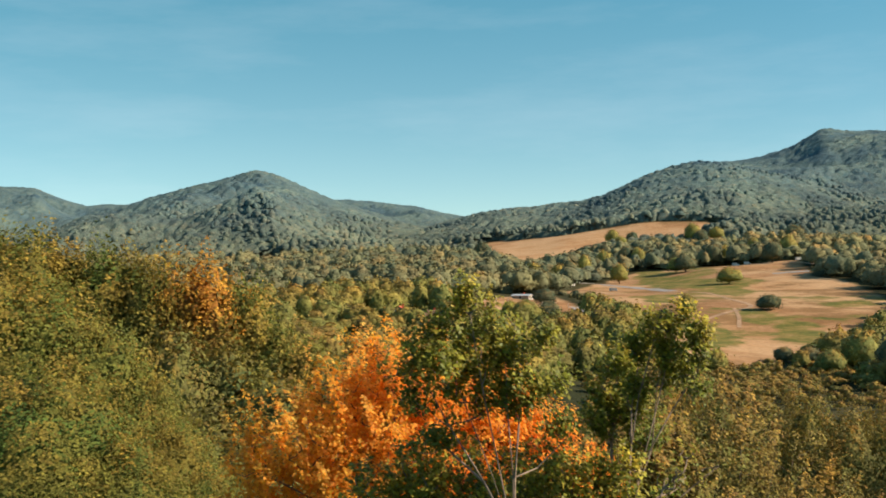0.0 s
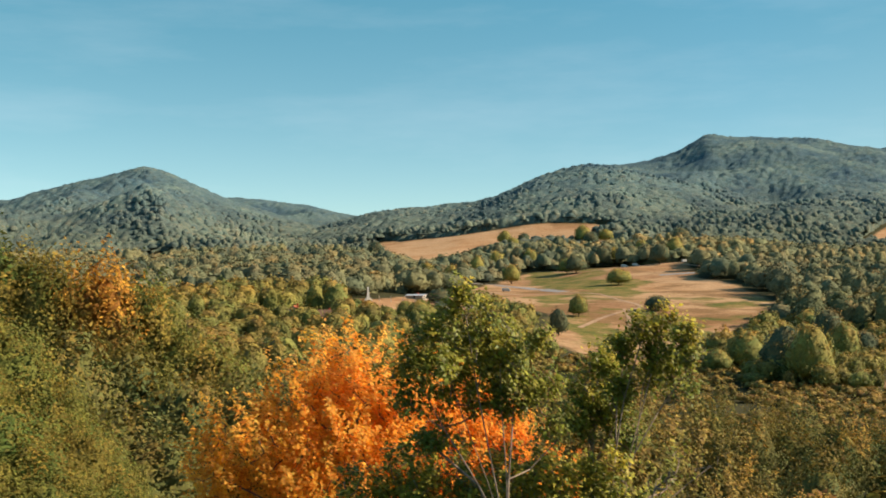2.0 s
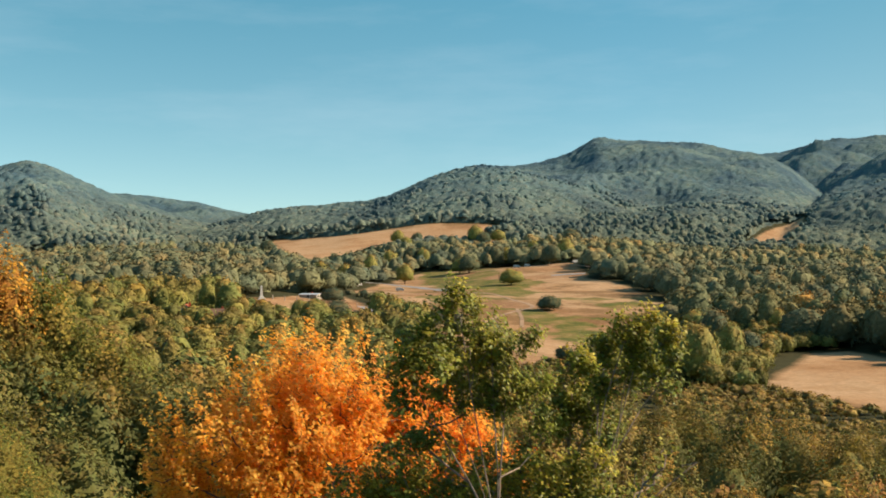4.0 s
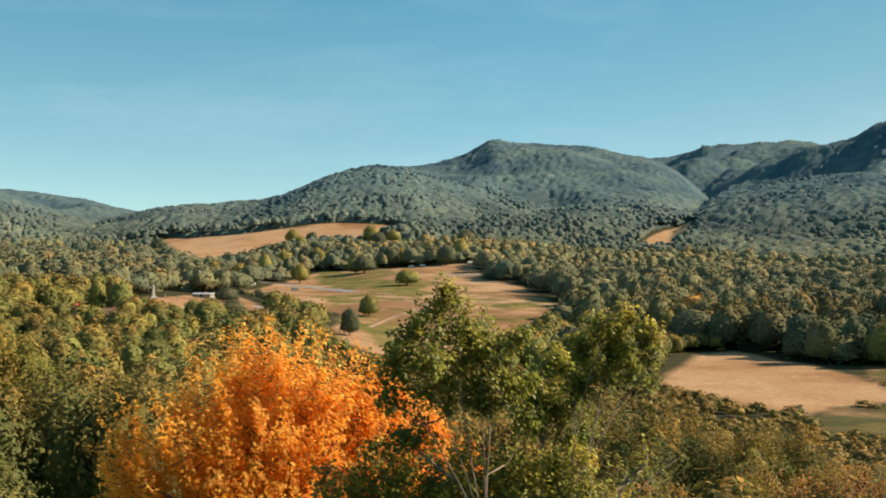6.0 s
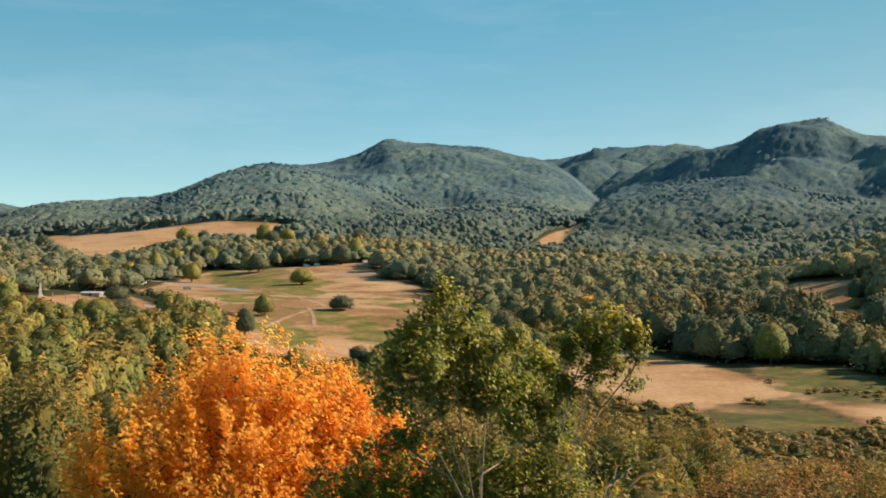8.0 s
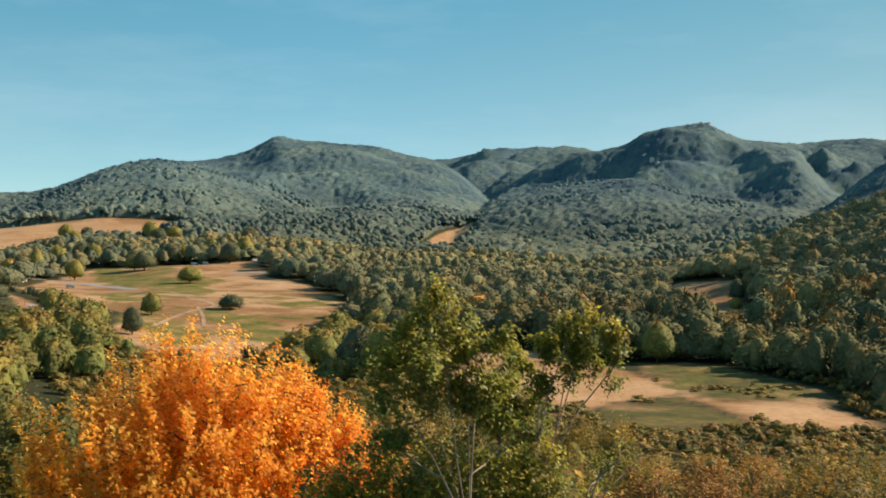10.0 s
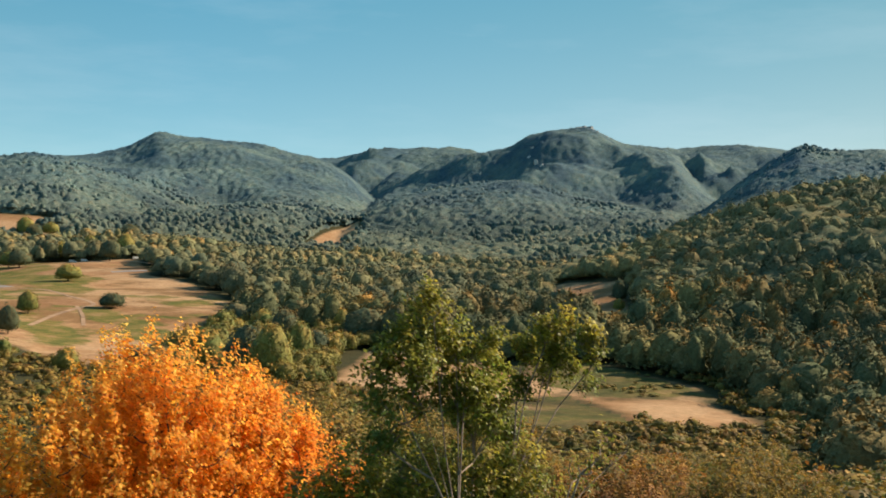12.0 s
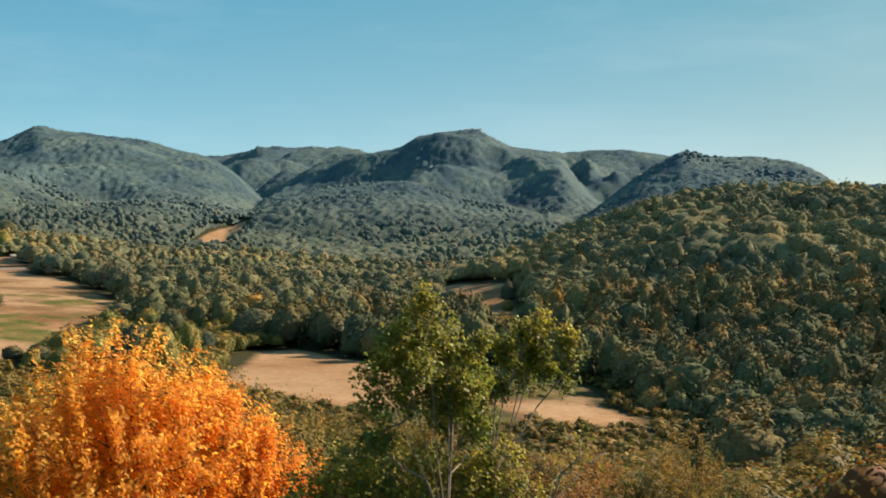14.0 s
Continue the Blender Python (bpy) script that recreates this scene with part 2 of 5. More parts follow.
# ---- materials ----
def mat(name, rough=0.8):
    m = bpy.data.materials.new(name)
    m.use_nodes = True
    b = m.node_tree.nodes["Principled BSDF"]
    b.inputs["Roughness"].default_value = rough
    b.inputs["Specular IOR Level"].default_value = 0.25
    return m, m.node_tree.nodes, m.node_tree.links, b


def ramp(nodes, stops, interp="LINEAR"):
    r = nodes.new("ShaderNodeValToRGB")
    r.color_ramp.interpolation = interp
    e = r.color_ramp.elements
    while len(e) < len(stops):
        e.new(0.5)
    for k, (p, c) in enumerate(stops):
        e[k].position, e[k].color = p, (*c, 1)
    return r


def noise_tex(nodes, links, scale, detail=4.0, rough=0.6, coord="Object"):
    tc, n = nodes.new("ShaderNodeTexCoord"), nodes.new("ShaderNodeTexNoise")
    n.inputs["Scale"].default_value, n.inputs["Detail"].default_value, n.inputs["Roughness"].default_value = scale, detail, rough
    links.new(tc.outputs[coord], n.inputs["Vector"])
    return n


def math_node(nodes, links, op, a, b=None, clamp=False):
    n = nodes.new("ShaderNodeMath")
    n.operation, n.use_clamp = op, clamp
    for k, v in enumerate((a, b)):
        if v is None:
            continue
        if isinstance(v, (int, float)):
            n.inputs[k].default_value = v
        else:
            links.new(v, n.inputs[k])
    return n.outputs[0]


def mix_rgb(nodes, links, fac, a, b, blend="MIX"):
    n = nodes.new("ShaderNodeMix")
    n.data_type, n.blend_type = "RGBA", blend
    for key, v in (("Factor", fac), ("A", a), ("B", b)):
        if isinstance(v, (int, float)):
            n.inputs[key].default_value = v
        elif isinstance(v, tuple):
            n.inputs[key].default_value = (*v, 1)
        else:
            links.new(v, n.inputs[key])
    return n.outputs["Result"]


def attribute(nodes, name):
    a = nodes.new("ShaderNodeAttribute")
    a.attribute_name = name
    return a.outputs["Fac"]


def foliage(name, low, high, turned, turned_amount=0.5, glow=0.25, leaf_var=0.35, gloss=0.75, grain=0.0):
    """Leaves: a green range by tree, turned autumn colour towards the crown's top, leaf by leaf variation."""
    m, n, l, b = mat(name, gloss)
    info, geo = n.new("ShaderNodeObjectInfo"), n.new("ShaderNodeNewGeometry")
    tree = math_node(n, l, "FRACT", math_node(n, l, "ADD", attribute(n, "tint"), info.outputs["Random"]))
    isl = geo.outputs["Random Per Island"]
    base = mix_rgb(n, l, tree, low, high)
    rim = attribute(n, "crown")
    t2 = math_node(n, l, "FRACT", math_node(n, l, "MULTIPLY", tree, 7.13))
    amount = math_node(n, l, "MULTIPLY", math_node(n, l, "MULTIPLY", rim, t2), turned_amount * 2, True)
    amount = math_node(n, l, "MULTIPLY", amount, math_node(n, l, "ADD", 0.7, math_node(n, l, "MULTIPLY", isl, 0.4)), True)
    col = mix_rgb(n, l, amount, base, turned)
    hsv = n.new("ShaderNodeHueSaturation")
    l.new(col, hsv.inputs["Color"])
    l.new(math_node(n, l, "ADD", 1 - leaf_var, math_node(n, l, "MULTIPLY", isl, 2 * leaf_var)), hsv.inputs["Value"])
    l.new(math_node(n, l, "ADD", 0.485, math_node(n, l, "MULTIPLY", isl, 0.03)), hsv.inputs["Hue"])
    if grain:
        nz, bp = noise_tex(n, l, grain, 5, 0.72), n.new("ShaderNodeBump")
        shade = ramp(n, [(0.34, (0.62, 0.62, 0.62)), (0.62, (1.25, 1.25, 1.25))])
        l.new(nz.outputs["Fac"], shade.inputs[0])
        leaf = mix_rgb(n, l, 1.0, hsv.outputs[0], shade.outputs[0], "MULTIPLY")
        bp.inputs["Strength"].default_value, bp.inputs["Distance"].default_value = 0.9, 0.6 / grain
        l.new(nz.outputs["Fac"], bp.inputs["Height"])
        l.new(bp.outputs[0], b.inputs["Normal"])
    else:
        leaf = hsv.outputs[0]
    l.new(leaf, b.inputs["Base Color"])
    if glow > 0:
        tr, mx = n.new("ShaderNodeBsdfTranslucent"), n.new("ShaderNodeMixShader")
        l.new(leaf, tr.inputs["Color"])
        mx.inputs[0].default_value = glow
        l.new(b.outputs[0], mx.inputs[1])
        l.new(tr.outputs[0], mx.inputs[2])
        l.new(mx.outputs[0], n["Material Output"].inputs["Surface"])
    return m


def woods(name, low, high, turned, amount, bump=1.0, scale=0.35, deep=0.55, light=1.3, haze_tint=None):
    """Far crowns: colour by tree, leaf mass grain by noise and bump, higher crowns blued for haze."""
    m, n, l, b = mat(name, 0.9)
    b.inputs["Specular IOR Level"].default_value = 0.05
    tree = attribute(n, "tint")
    nz = noise_tex(n, l, scale, 5, 0.7)
    big = noise_tex(n, l, 0.012, 3, 0.6)
    base = mix_rgb(n, l, tree, low, high)
    t2 = math_node(n, l, "FRACT", math_node(n, l, "MULTIPLY", tree, 7.13))
    f = math_node(n, l, "MULTIPLY", math_node(n, l, "POWER", t2, 2.0), attribute(n, "crown"))
    f = math_node(n, l, "MULTIPLY", f, math_node(n, l, "MULTIPLY", big.outputs["Fac"], amount * 2), True)
    col = mix_rgb(n, l, f, base, turned)
    # aerial haze painted into the base colour: bluer with height
    if haze_tint:
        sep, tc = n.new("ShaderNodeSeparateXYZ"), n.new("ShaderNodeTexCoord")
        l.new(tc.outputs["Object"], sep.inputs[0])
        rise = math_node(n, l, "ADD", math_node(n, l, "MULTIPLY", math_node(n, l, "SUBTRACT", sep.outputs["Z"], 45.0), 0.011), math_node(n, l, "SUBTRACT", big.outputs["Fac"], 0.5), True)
        col = mix_rgb(n, l, rise, col, mix_rgb(n, l, 1.0, col, haze_tint, "MULTIPLY"))
    stand = ramp(n, [(0.35, (0.68, 0.74, 0.85)), (0.65, (1.28, 1.2, 1.05))])
    l.new(big.outputs["Fac"], stand.inputs[0])
    col = mix_rgb(n, l, 1.0, col, stand.outputs[0], "MULTIPLY")
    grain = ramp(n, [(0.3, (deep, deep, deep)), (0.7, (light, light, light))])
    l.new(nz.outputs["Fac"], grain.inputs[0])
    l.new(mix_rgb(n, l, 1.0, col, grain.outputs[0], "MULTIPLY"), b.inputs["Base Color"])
    bp = n.new("ShaderNodeBump")
    bp.inputs["Strength"].default_value, bp.inputs["Distance"].default_value = bump, 1.5
    l.new(nz.outputs["Fac"], bp.inputs["Height"])
    l.new(bp.outputs[0], b.inputs["Normal"])
    return m


def plain(name, colour, rough=0.8, scale=3.0, var=0.25, metal=0.0):
    m, n, l, b = mat(name, rough)
    b.inputs["Metallic"].default_value = metal
    nz = noise_tex(n, l, scale, 5, 0.65)
    r = ramp(n, [(0.25, tuple(c * (1 - var) for c in colour)), (0.75, tuple(min(1, c * (1 + var)) for c in colour))])
    l.new(nz.outputs["Fac"], r.inputs[0])
    l.new(r.outputs[0], b.inputs["Base Color"])
    bp = n.new("ShaderNodeBump")
    bp.inputs["Strength"].default_value, bp.inputs["Distance"].default_value = 0.4, 0.02
    l.new(nz.outputs["Fac"], bp.inputs["Height"])
    l.new(bp.outputs[0], b.inputs["Normal"])
    return m


def ground_material():
    m, n, l, b = mat("meadow_and_forest_floor", 0.95)
    b.inputs["Specular IOR Level"].default_value = 0.05
    edge = noise_tex(n, l, 0.06, 5, 0.6)
    blot = noise_tex(n, l, 0.022, 6, 0.62)
    wob = math_node(n, l, "MULTIPLY", math_node(n, l, "SUBTRACT", edge.outputs["Fac"], 0.5), 26.0)
    fine = noise_tex(n, l, 0.5, 6, 0.7)
    mid = noise_tex(n, l, 0.018, 6, 0.66)
    mid2 = noise_tex(n, l, 0.013, 6, 0.64)
    tuft = noise_tex(n, l, 0.09, 6, 0.7)
    tan = ramp(n, [(0.3, (0.27, 0.135, 0.058)), (0.45, (0.40, 0.225, 0.112)), (0.58, (0.46, 0.285, 0.155)), (0.7, (0.36, 0.20, 0.095))])
    l.new(mid.outputs["Fac"], tan.inputs[0])
    grass = ramp(n, [(0.32, (0.060, 0.082, 0.018)), (0.46, (0.115, 0.120, 0.028)), (0.56, (0.21, 0.155, 0.048)), (0.68, (0.30, 0.19, 0.085))])
    l.new(tuft.outputs["Fac"], grass.inputs[0])
    floor = ramp(n, [(0.35, (0.034, 0.038, 0.018)), (0.65, (0.070, 0.060, 0.028))])
    l.new(mid.outputs["Fac"], floor.inputs[0])
    gmask = math_node(n, l, "MULTIPLY", math_node(n, l, "ADD", math_node(n, l, "ADD", attribute(n, "grass"), math_node(n, l, "MULTIPLY", math_node(n, l, "SUBTRACT", blot.outputs["Fac"], 0.5), 60.0)), -3.0), 0.25, True)
    omask = math_node(n, l, "MULTIPLY", math_node(n, l, "ADD", attribute(n, "open"), math_node(n, l, "MULTIPLY", wob, 0.35)), 0.25, True)
    red = ramp(n, [(0.52, (0, 0, 0)), (0.68, (0.8, 0.8, 0.8))])
    l.new(mid2.outputs["Fac"], red.inputs[0])
    heath = ramp(n, [(0.50, (0, 0, 0)), (0.58, (0.85, 0.85, 0.85))])
    patch = noise_tex(n, l, 0.02, 6, 0.66)
    l.new(patch.outputs["Fac"], heath.inputs[0])
    heathy = math_node(n, l, "MULTIPLY", heath.outputs[0], attribute(n, "russet"), True)
    russet = math_node(n, l, "MULTIPLY", red.outputs[0], attribute(n, "russet"), True)
    gmask = math_node(n, l, "MULTIPLY", gmask, 0.92)
    dry = mix_rgb(n, l, russet, tan.outputs[0], (0.20, 0.078, 0.032))
    dry = mix_rgb(n, l, heathy, dry, (0.21, 0.115, 0.050))
    col = mix_rgb(n, l, gmask, dry, grass.outputs[0])
    col = mix_rgb(n, l, omask, floor.outputs[0], col)
    grain = ramp(n, [(0.25, (0.72, 0.72, 0.72)), (0.75, (1.22, 1.22, 1.22))])
    l.new(fine.outputs["Fac"], grain.inputs[0])
    l.new(mix_rgb(n, l, 1.0, col, grain.outputs[0], "MULTIPLY"), b.inputs["Base Color"])
    bp = n.new("ShaderNodeBump")
    bp.inputs["Strength"].default_value, bp.inputs["Distance"].default_value = 0.6, 0.5
    l.new(fine.outputs["Fac"], bp.inputs["Height"])
    l.new(bp.outputs[0], b.inputs["Normal"])
    return m


M_GROUND = ground_material()
# haze is put into these base colours: mountain and valley woods paler and bluer
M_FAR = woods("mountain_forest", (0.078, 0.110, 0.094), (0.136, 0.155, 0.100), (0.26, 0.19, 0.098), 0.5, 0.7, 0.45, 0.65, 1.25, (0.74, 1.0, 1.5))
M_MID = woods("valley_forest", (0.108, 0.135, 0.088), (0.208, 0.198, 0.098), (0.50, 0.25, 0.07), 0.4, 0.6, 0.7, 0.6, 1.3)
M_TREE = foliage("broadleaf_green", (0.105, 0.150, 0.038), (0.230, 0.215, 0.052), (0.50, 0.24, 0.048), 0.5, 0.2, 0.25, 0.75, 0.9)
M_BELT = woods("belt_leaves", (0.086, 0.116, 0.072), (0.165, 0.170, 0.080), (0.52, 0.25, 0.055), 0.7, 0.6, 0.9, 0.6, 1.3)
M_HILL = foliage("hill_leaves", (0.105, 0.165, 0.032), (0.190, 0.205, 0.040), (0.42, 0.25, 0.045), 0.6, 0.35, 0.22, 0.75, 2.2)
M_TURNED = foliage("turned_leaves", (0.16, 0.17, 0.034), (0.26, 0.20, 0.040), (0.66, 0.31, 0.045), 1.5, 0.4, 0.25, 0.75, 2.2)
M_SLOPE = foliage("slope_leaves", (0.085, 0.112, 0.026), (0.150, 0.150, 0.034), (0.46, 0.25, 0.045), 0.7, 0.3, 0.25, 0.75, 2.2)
M_BUSH = foliage("bush_leaves", (0.120, 0.115, 0.028), (0.200, 0.150, 0.036), (0.42, 0.20, 0.042), 0.5)
M_DARKHILL = foliage("dark_hill_leaves", (0.078, 0.108, 0.032), (0.150, 0.152, 0.040), (0.36, 0.20, 0.04), 0.4, 0.3, 0.22)
M_OLIVE = foliage("olive_leaves", (0.100, 0.112, 0.025), (0.165, 0.150, 0.032), (0.42, 0.22, 0.045), 0.6)
M_RUST = foliage("rust_leaves", (0.18, 0.090, 0.022), (0.27, 0.130, 0.028), (0.46, 0.21, 0.04), 0.6)
M_ORANGE = foliage("orange_leaves", (0.88, 0.40, 0.032), (0.93, 0.49, 0.062), (0.95, 0.60, 0.15), 0.6, 0.7, 0.2, 0.65)
M_FLAME = foliage("flame_leaves", (0.80, 0.27, 0.022), (0.86, 0.36, 0.038), (0.90, 0.46, 0.08), 0.5, 0.55, 0.3)
# yellow towards the crown's top puts warm sunlit highlights into the leaf colour
M_GREEN = foliage("green_leaves", (0.135, 0.178, 0.032), (0.235, 0.248, 0.040), (0.55, 0.40, 0.05), 0.6, 0.45, 0.42, 0.5)
M_BARK = plain("pale_bark", (0.24, 0.175, 0.125), 0.85, 9.0, 0.4)
M_DARKBARK = plain("dark_bark", (0.12, 0.085, 0.06), 0.9, 5.0, 0.4)


# ---- mesh helpers ----
def link_mesh(name, verts, faces, material, parent=None, attrs=(), smooth=False, label=""):
    me = bpy.data.meshes.new(name)
    verts = np.asarray(verts, np.float32)
    me.vertices.add(len(verts))
    me.vertices.foreach_set("co", verts.ravel())
    if isinstance(faces, np.ndarray):
        k = faces.shape[1]
        me.loops.add(faces.size)
        me.polygons.add(len(faces))
        me.loops.foreach_set("vertex_index", faces.ravel().astype(np.int32))
        me.polygons.foreach_set("loop_start", np.arange(0, faces.size, k, dtype=np.int32))
    else:
        flat = [i for f in faces for i in f]
        starts = np.cumsum([0] + [len(f) for f in faces[:-1]])
        me.loops.add(len(flat))
        me.polygons.add(len(faces))
        me.loops.foreach_set("vertex_index", np.array(flat, np.int32))
        me.polygons.foreach_set("loop_start", starts.astype(np.int32))
    me.update(calc_edges=True)
    for key, vals in attrs:
        at = me.attributes.new(key, "FLOAT", "POINT")
        at.data.foreach_set("value", np.asarray(vals, np.float32))
    if smooth:
        me.polygons.foreach_set("use_smooth", np.ones(len(me.polygons), bool))
    me.materials.append(material)
    ob = new(name, me)
    if parent is not None:
        ob.parent = parent
    if label:
        tagged(ob, label)
    return ob


def part(name, bm, material, parent, label=""):
    me = bpy.data.meshes.new(name)
    bm.to_mesh(me)
    bm.free()
    me.materials.append(material)
    ob = new(name, me)
    ob.parent = parent
    if label:
        tagged(ob, label)
    return ob


def ico(level):
    bm = bmesh.new()
    bmesh.ops.create_icosphere(bm, subdivisions=level, radius=1.0)
    v = np.array([p.co[:] for p in bm.verts])
    f = np.array([[q.index for q in p.verts] for p in bm.faces])
    bm.free()
    return v, f


ICO1, ICO2, ICO3 = ico(1), ico(2), ico(3)


def cards(rng, pts, normals, size, lean=0.6):
    """Small folded leaf shapes at points, roughly facing along the normals."""
    n = len(pts)
    nrm = normals + rng.normal(0, lean, (n, 3))
    nrm /= np.linalg.norm(nrm, axis=1, keepdims=True) + 1e-9
    r = rng.normal(0, 1, (n, 3))
    u = np.cross(nrm, r)
    u /= np.linalg.norm(u, axis=1, keepdims=True) + 1e-9
    w = np.cross(nrm, u)
    s = (size * rng.uniform(0.65, 1.35, n))[:, None]
    v = np.stack([pts - u * s, pts + w * s * 0.55 + nrm * s * 0.22, pts + u * s, pts - w * s * 0.55 + nrm * s * 0.22], 1).reshape(-1, 3)
    i = np.arange(n)[:, None] * 4
    f = np.concatenate([i + [[0, 3, 1]], i + [[1, 3, 2]]], 1).reshape(-1, 3)
    return v, f


def dome_crown(seed, height, radius, n, leaf, base=0.03, bumps=34, core=ICO2, point=0.25, fringe=0.05, heap=0.26, lean=0.38, deep=0.16, heart=0.88, foot=-0.75, up=0.25):
    """A full rounded crown: boughs swelling out of an egg shape, set with leaf sprays over a dark heart. Stands on z = 0. Gives verts, faces, top share, bough tint."""
    rng = np.random.default_rng(seed)
    k = np.arange(bumps) + 0.5
    bz = 1 - 1.75 * k / bumps
    ba = k * 2.39996 + rng.normal(0, 0.3, bumps)
    bd = np.stack([np.cos(ba) * np.sqrt(1 - bz * bz), np.sin(ba) * np.sqrt(1 - bz * bz), bz], 1) + rng.normal(0, 0.08, (bumps, 3))
    bd /= np.linalg.norm(bd, axis=1, keepdims=True)
    amp, own_tint = heap * rng.uniform(0.35, 1.25, bumps), rng.uniform(0, 0.3, bumps)
    wide = 1.6 / bumps

    def place(d, share):
        near = np.exp((d @ bd.T - 1) / wide) * amp
        r = (1 - heap + near.max(1)) * share
        w = r * radius * (1 - point * np.clip(d[:, 2], 0, 1) ** 1.5) * np.sqrt(1 + 2 * np.clip(-d[:, 2], 0, 1) ** 2)
        half = height * (1 - base) / 2
        return np.stack([d[:, 0] * w, d[:, 1] * w, base * height + half + d[:, 2] * half * r], 1), own_tint[near.argmax(1)]

    heart_v, heart_tint = place(core[0], heart + rng.normal(0, 0.05, len(core[0])))
    probe = place(ICO3[0], 1.0)[0]
    grow = np.array([radius / np.percentile(np.hypot(probe[:, 0], probe[:, 1]), 97), 0, height / np.percentile(probe[:, 2], 99)])[[0, 0, 2]]
    d = rng.normal(0, 1, (int(n * 2.2) + 8, 3))
    d /= np.linalg.norm(d, axis=1, keepdims=True)
    d = d[d[:, 2] > foot - 0.05][:n]
    n = len(d)
    share = rng.uniform(1 - deep, 1.03, n) + (rng.uniform(0, 1, n) < 0.12) * rng.uniform(0, fringe * 2, n)
    pts, tint = place(d, share)
    nrm = d * [1, 1, 2 * radius / height] + [0.08, 0, up]
    v, f = cards(rng, pts * grow, nrm, np.full(n, leaf), lean)
    tint = np.repeat(tint, 4)
    keep = core[1][core[0][core[1]][:, :, 2].mean(1) > foot]
    f = np.concatenate([f, keep + len(v)])
    v, tint = np.concatenate([v, heart_v * grow]), np.concatenate([tint, heart_tint])
    top = np.clip(v[:, 2] / height, 0, 1) ** 2.0
    top[4 * n:] *= 0.7
    return v, f, top, tint


def tube(path, radii, sides=6):
    """A tapered limb along a path of points."""
    vs, fs = [], []
    path = [Vector(p) for p in path]
    for k, p in enumerate(path):
        a = (path[min(k + 1, len(path) - 1)] - path[max(k - 1, 0)]).normalized()
        u = a.orthogonal().normalized()
        w = a.cross(u)
        for s in range(sides):
            t = 2 * math.pi * s / sides
            vs.append(p + (u * math.cos(t) + w * math.sin(t)) * radii[k])
    for k in range(len(path) - 1):
        for s in range(sides):
            i, j = k * sides + s, k * sides + (s + 1) % sides
            fs.append((i, j, j + sides, i + sides))
    n = len(vs)
    vs.append(path[-1])
    fs += [((len(path) - 1) * sides + s, (len(path) - 1) * sides + (s + 1) % sides, n) for s in range(sides)]
    return vs, fs


def trunk_mesh(name, height, r, parent, material, seed, limbs=5):
    rng = random.Random(seed)
    vs, fs = tube([(0, 0, -0.6), (0, 0, 0.1 * height), (rng.uniform(-.1, .1) * height * .3, rng.uniform(-.1, .1) * height * .3, 0.4 * height), (0, 0, 0.8 * height)], [r * 1.3, r, r * 0.7, r * 0.2])
    for k in range(limbs):
        a, z = k * 2.4 + rng.random(), height * rng.uniform(0.2, 0.45)
        q = height * rng.uniform(0.18, 0.28)
        v2, f2 = tube([(0, 0, z), (math.cos(a) * q * .5, math.sin(a) * q * .5, z + q * .5), (math.cos(a) * q, math.sin(a) * q, z + q * 1.2)], [r * .45, r * .3, r * .1], 5)
        fs += [tuple(i + len(vs) for i in f) for f in f2]
        vs += v2
    return link_mesh(name, [v[:] for v in vs], fs, material, parent, smooth=True)


TREES = {}


def tree_kind(key, name, seed, height, radius, n, leaf, material, **shape):
    """One tree, built once at the origin of its Empty; copies share its meshes."""
    root = new(name)
    v, f, top, tint = dome_crown(seed, height, radius, n, leaf, **shape)
    link_mesh("crown", v, f, material, root, [("crown", top), ("tint", tint)])
    trunk_mesh("trunk", height, height * 0.02 + 0.03, root, M_DARKBARK, seed)
    TREES[key] = [root, False]
    return root


def plant(key, x, y, scale=1.0, turn=0.0, label="", category="tree", group="", sink=0.15, wide=1.0):
    root, used = TREES[key]
    z = float(ground(x, y)) - sink
    m = pose(x, y, z, 0, 0, turn)
    if used:
        ob = copy_thing(root, m)
    else:
        ob = root
        ob.matrix_basis = m
        TREES[key][1] = True
    ob.scale = (scale * wide, scale * wide, scale)
    return tagged(ob, label, category, group)


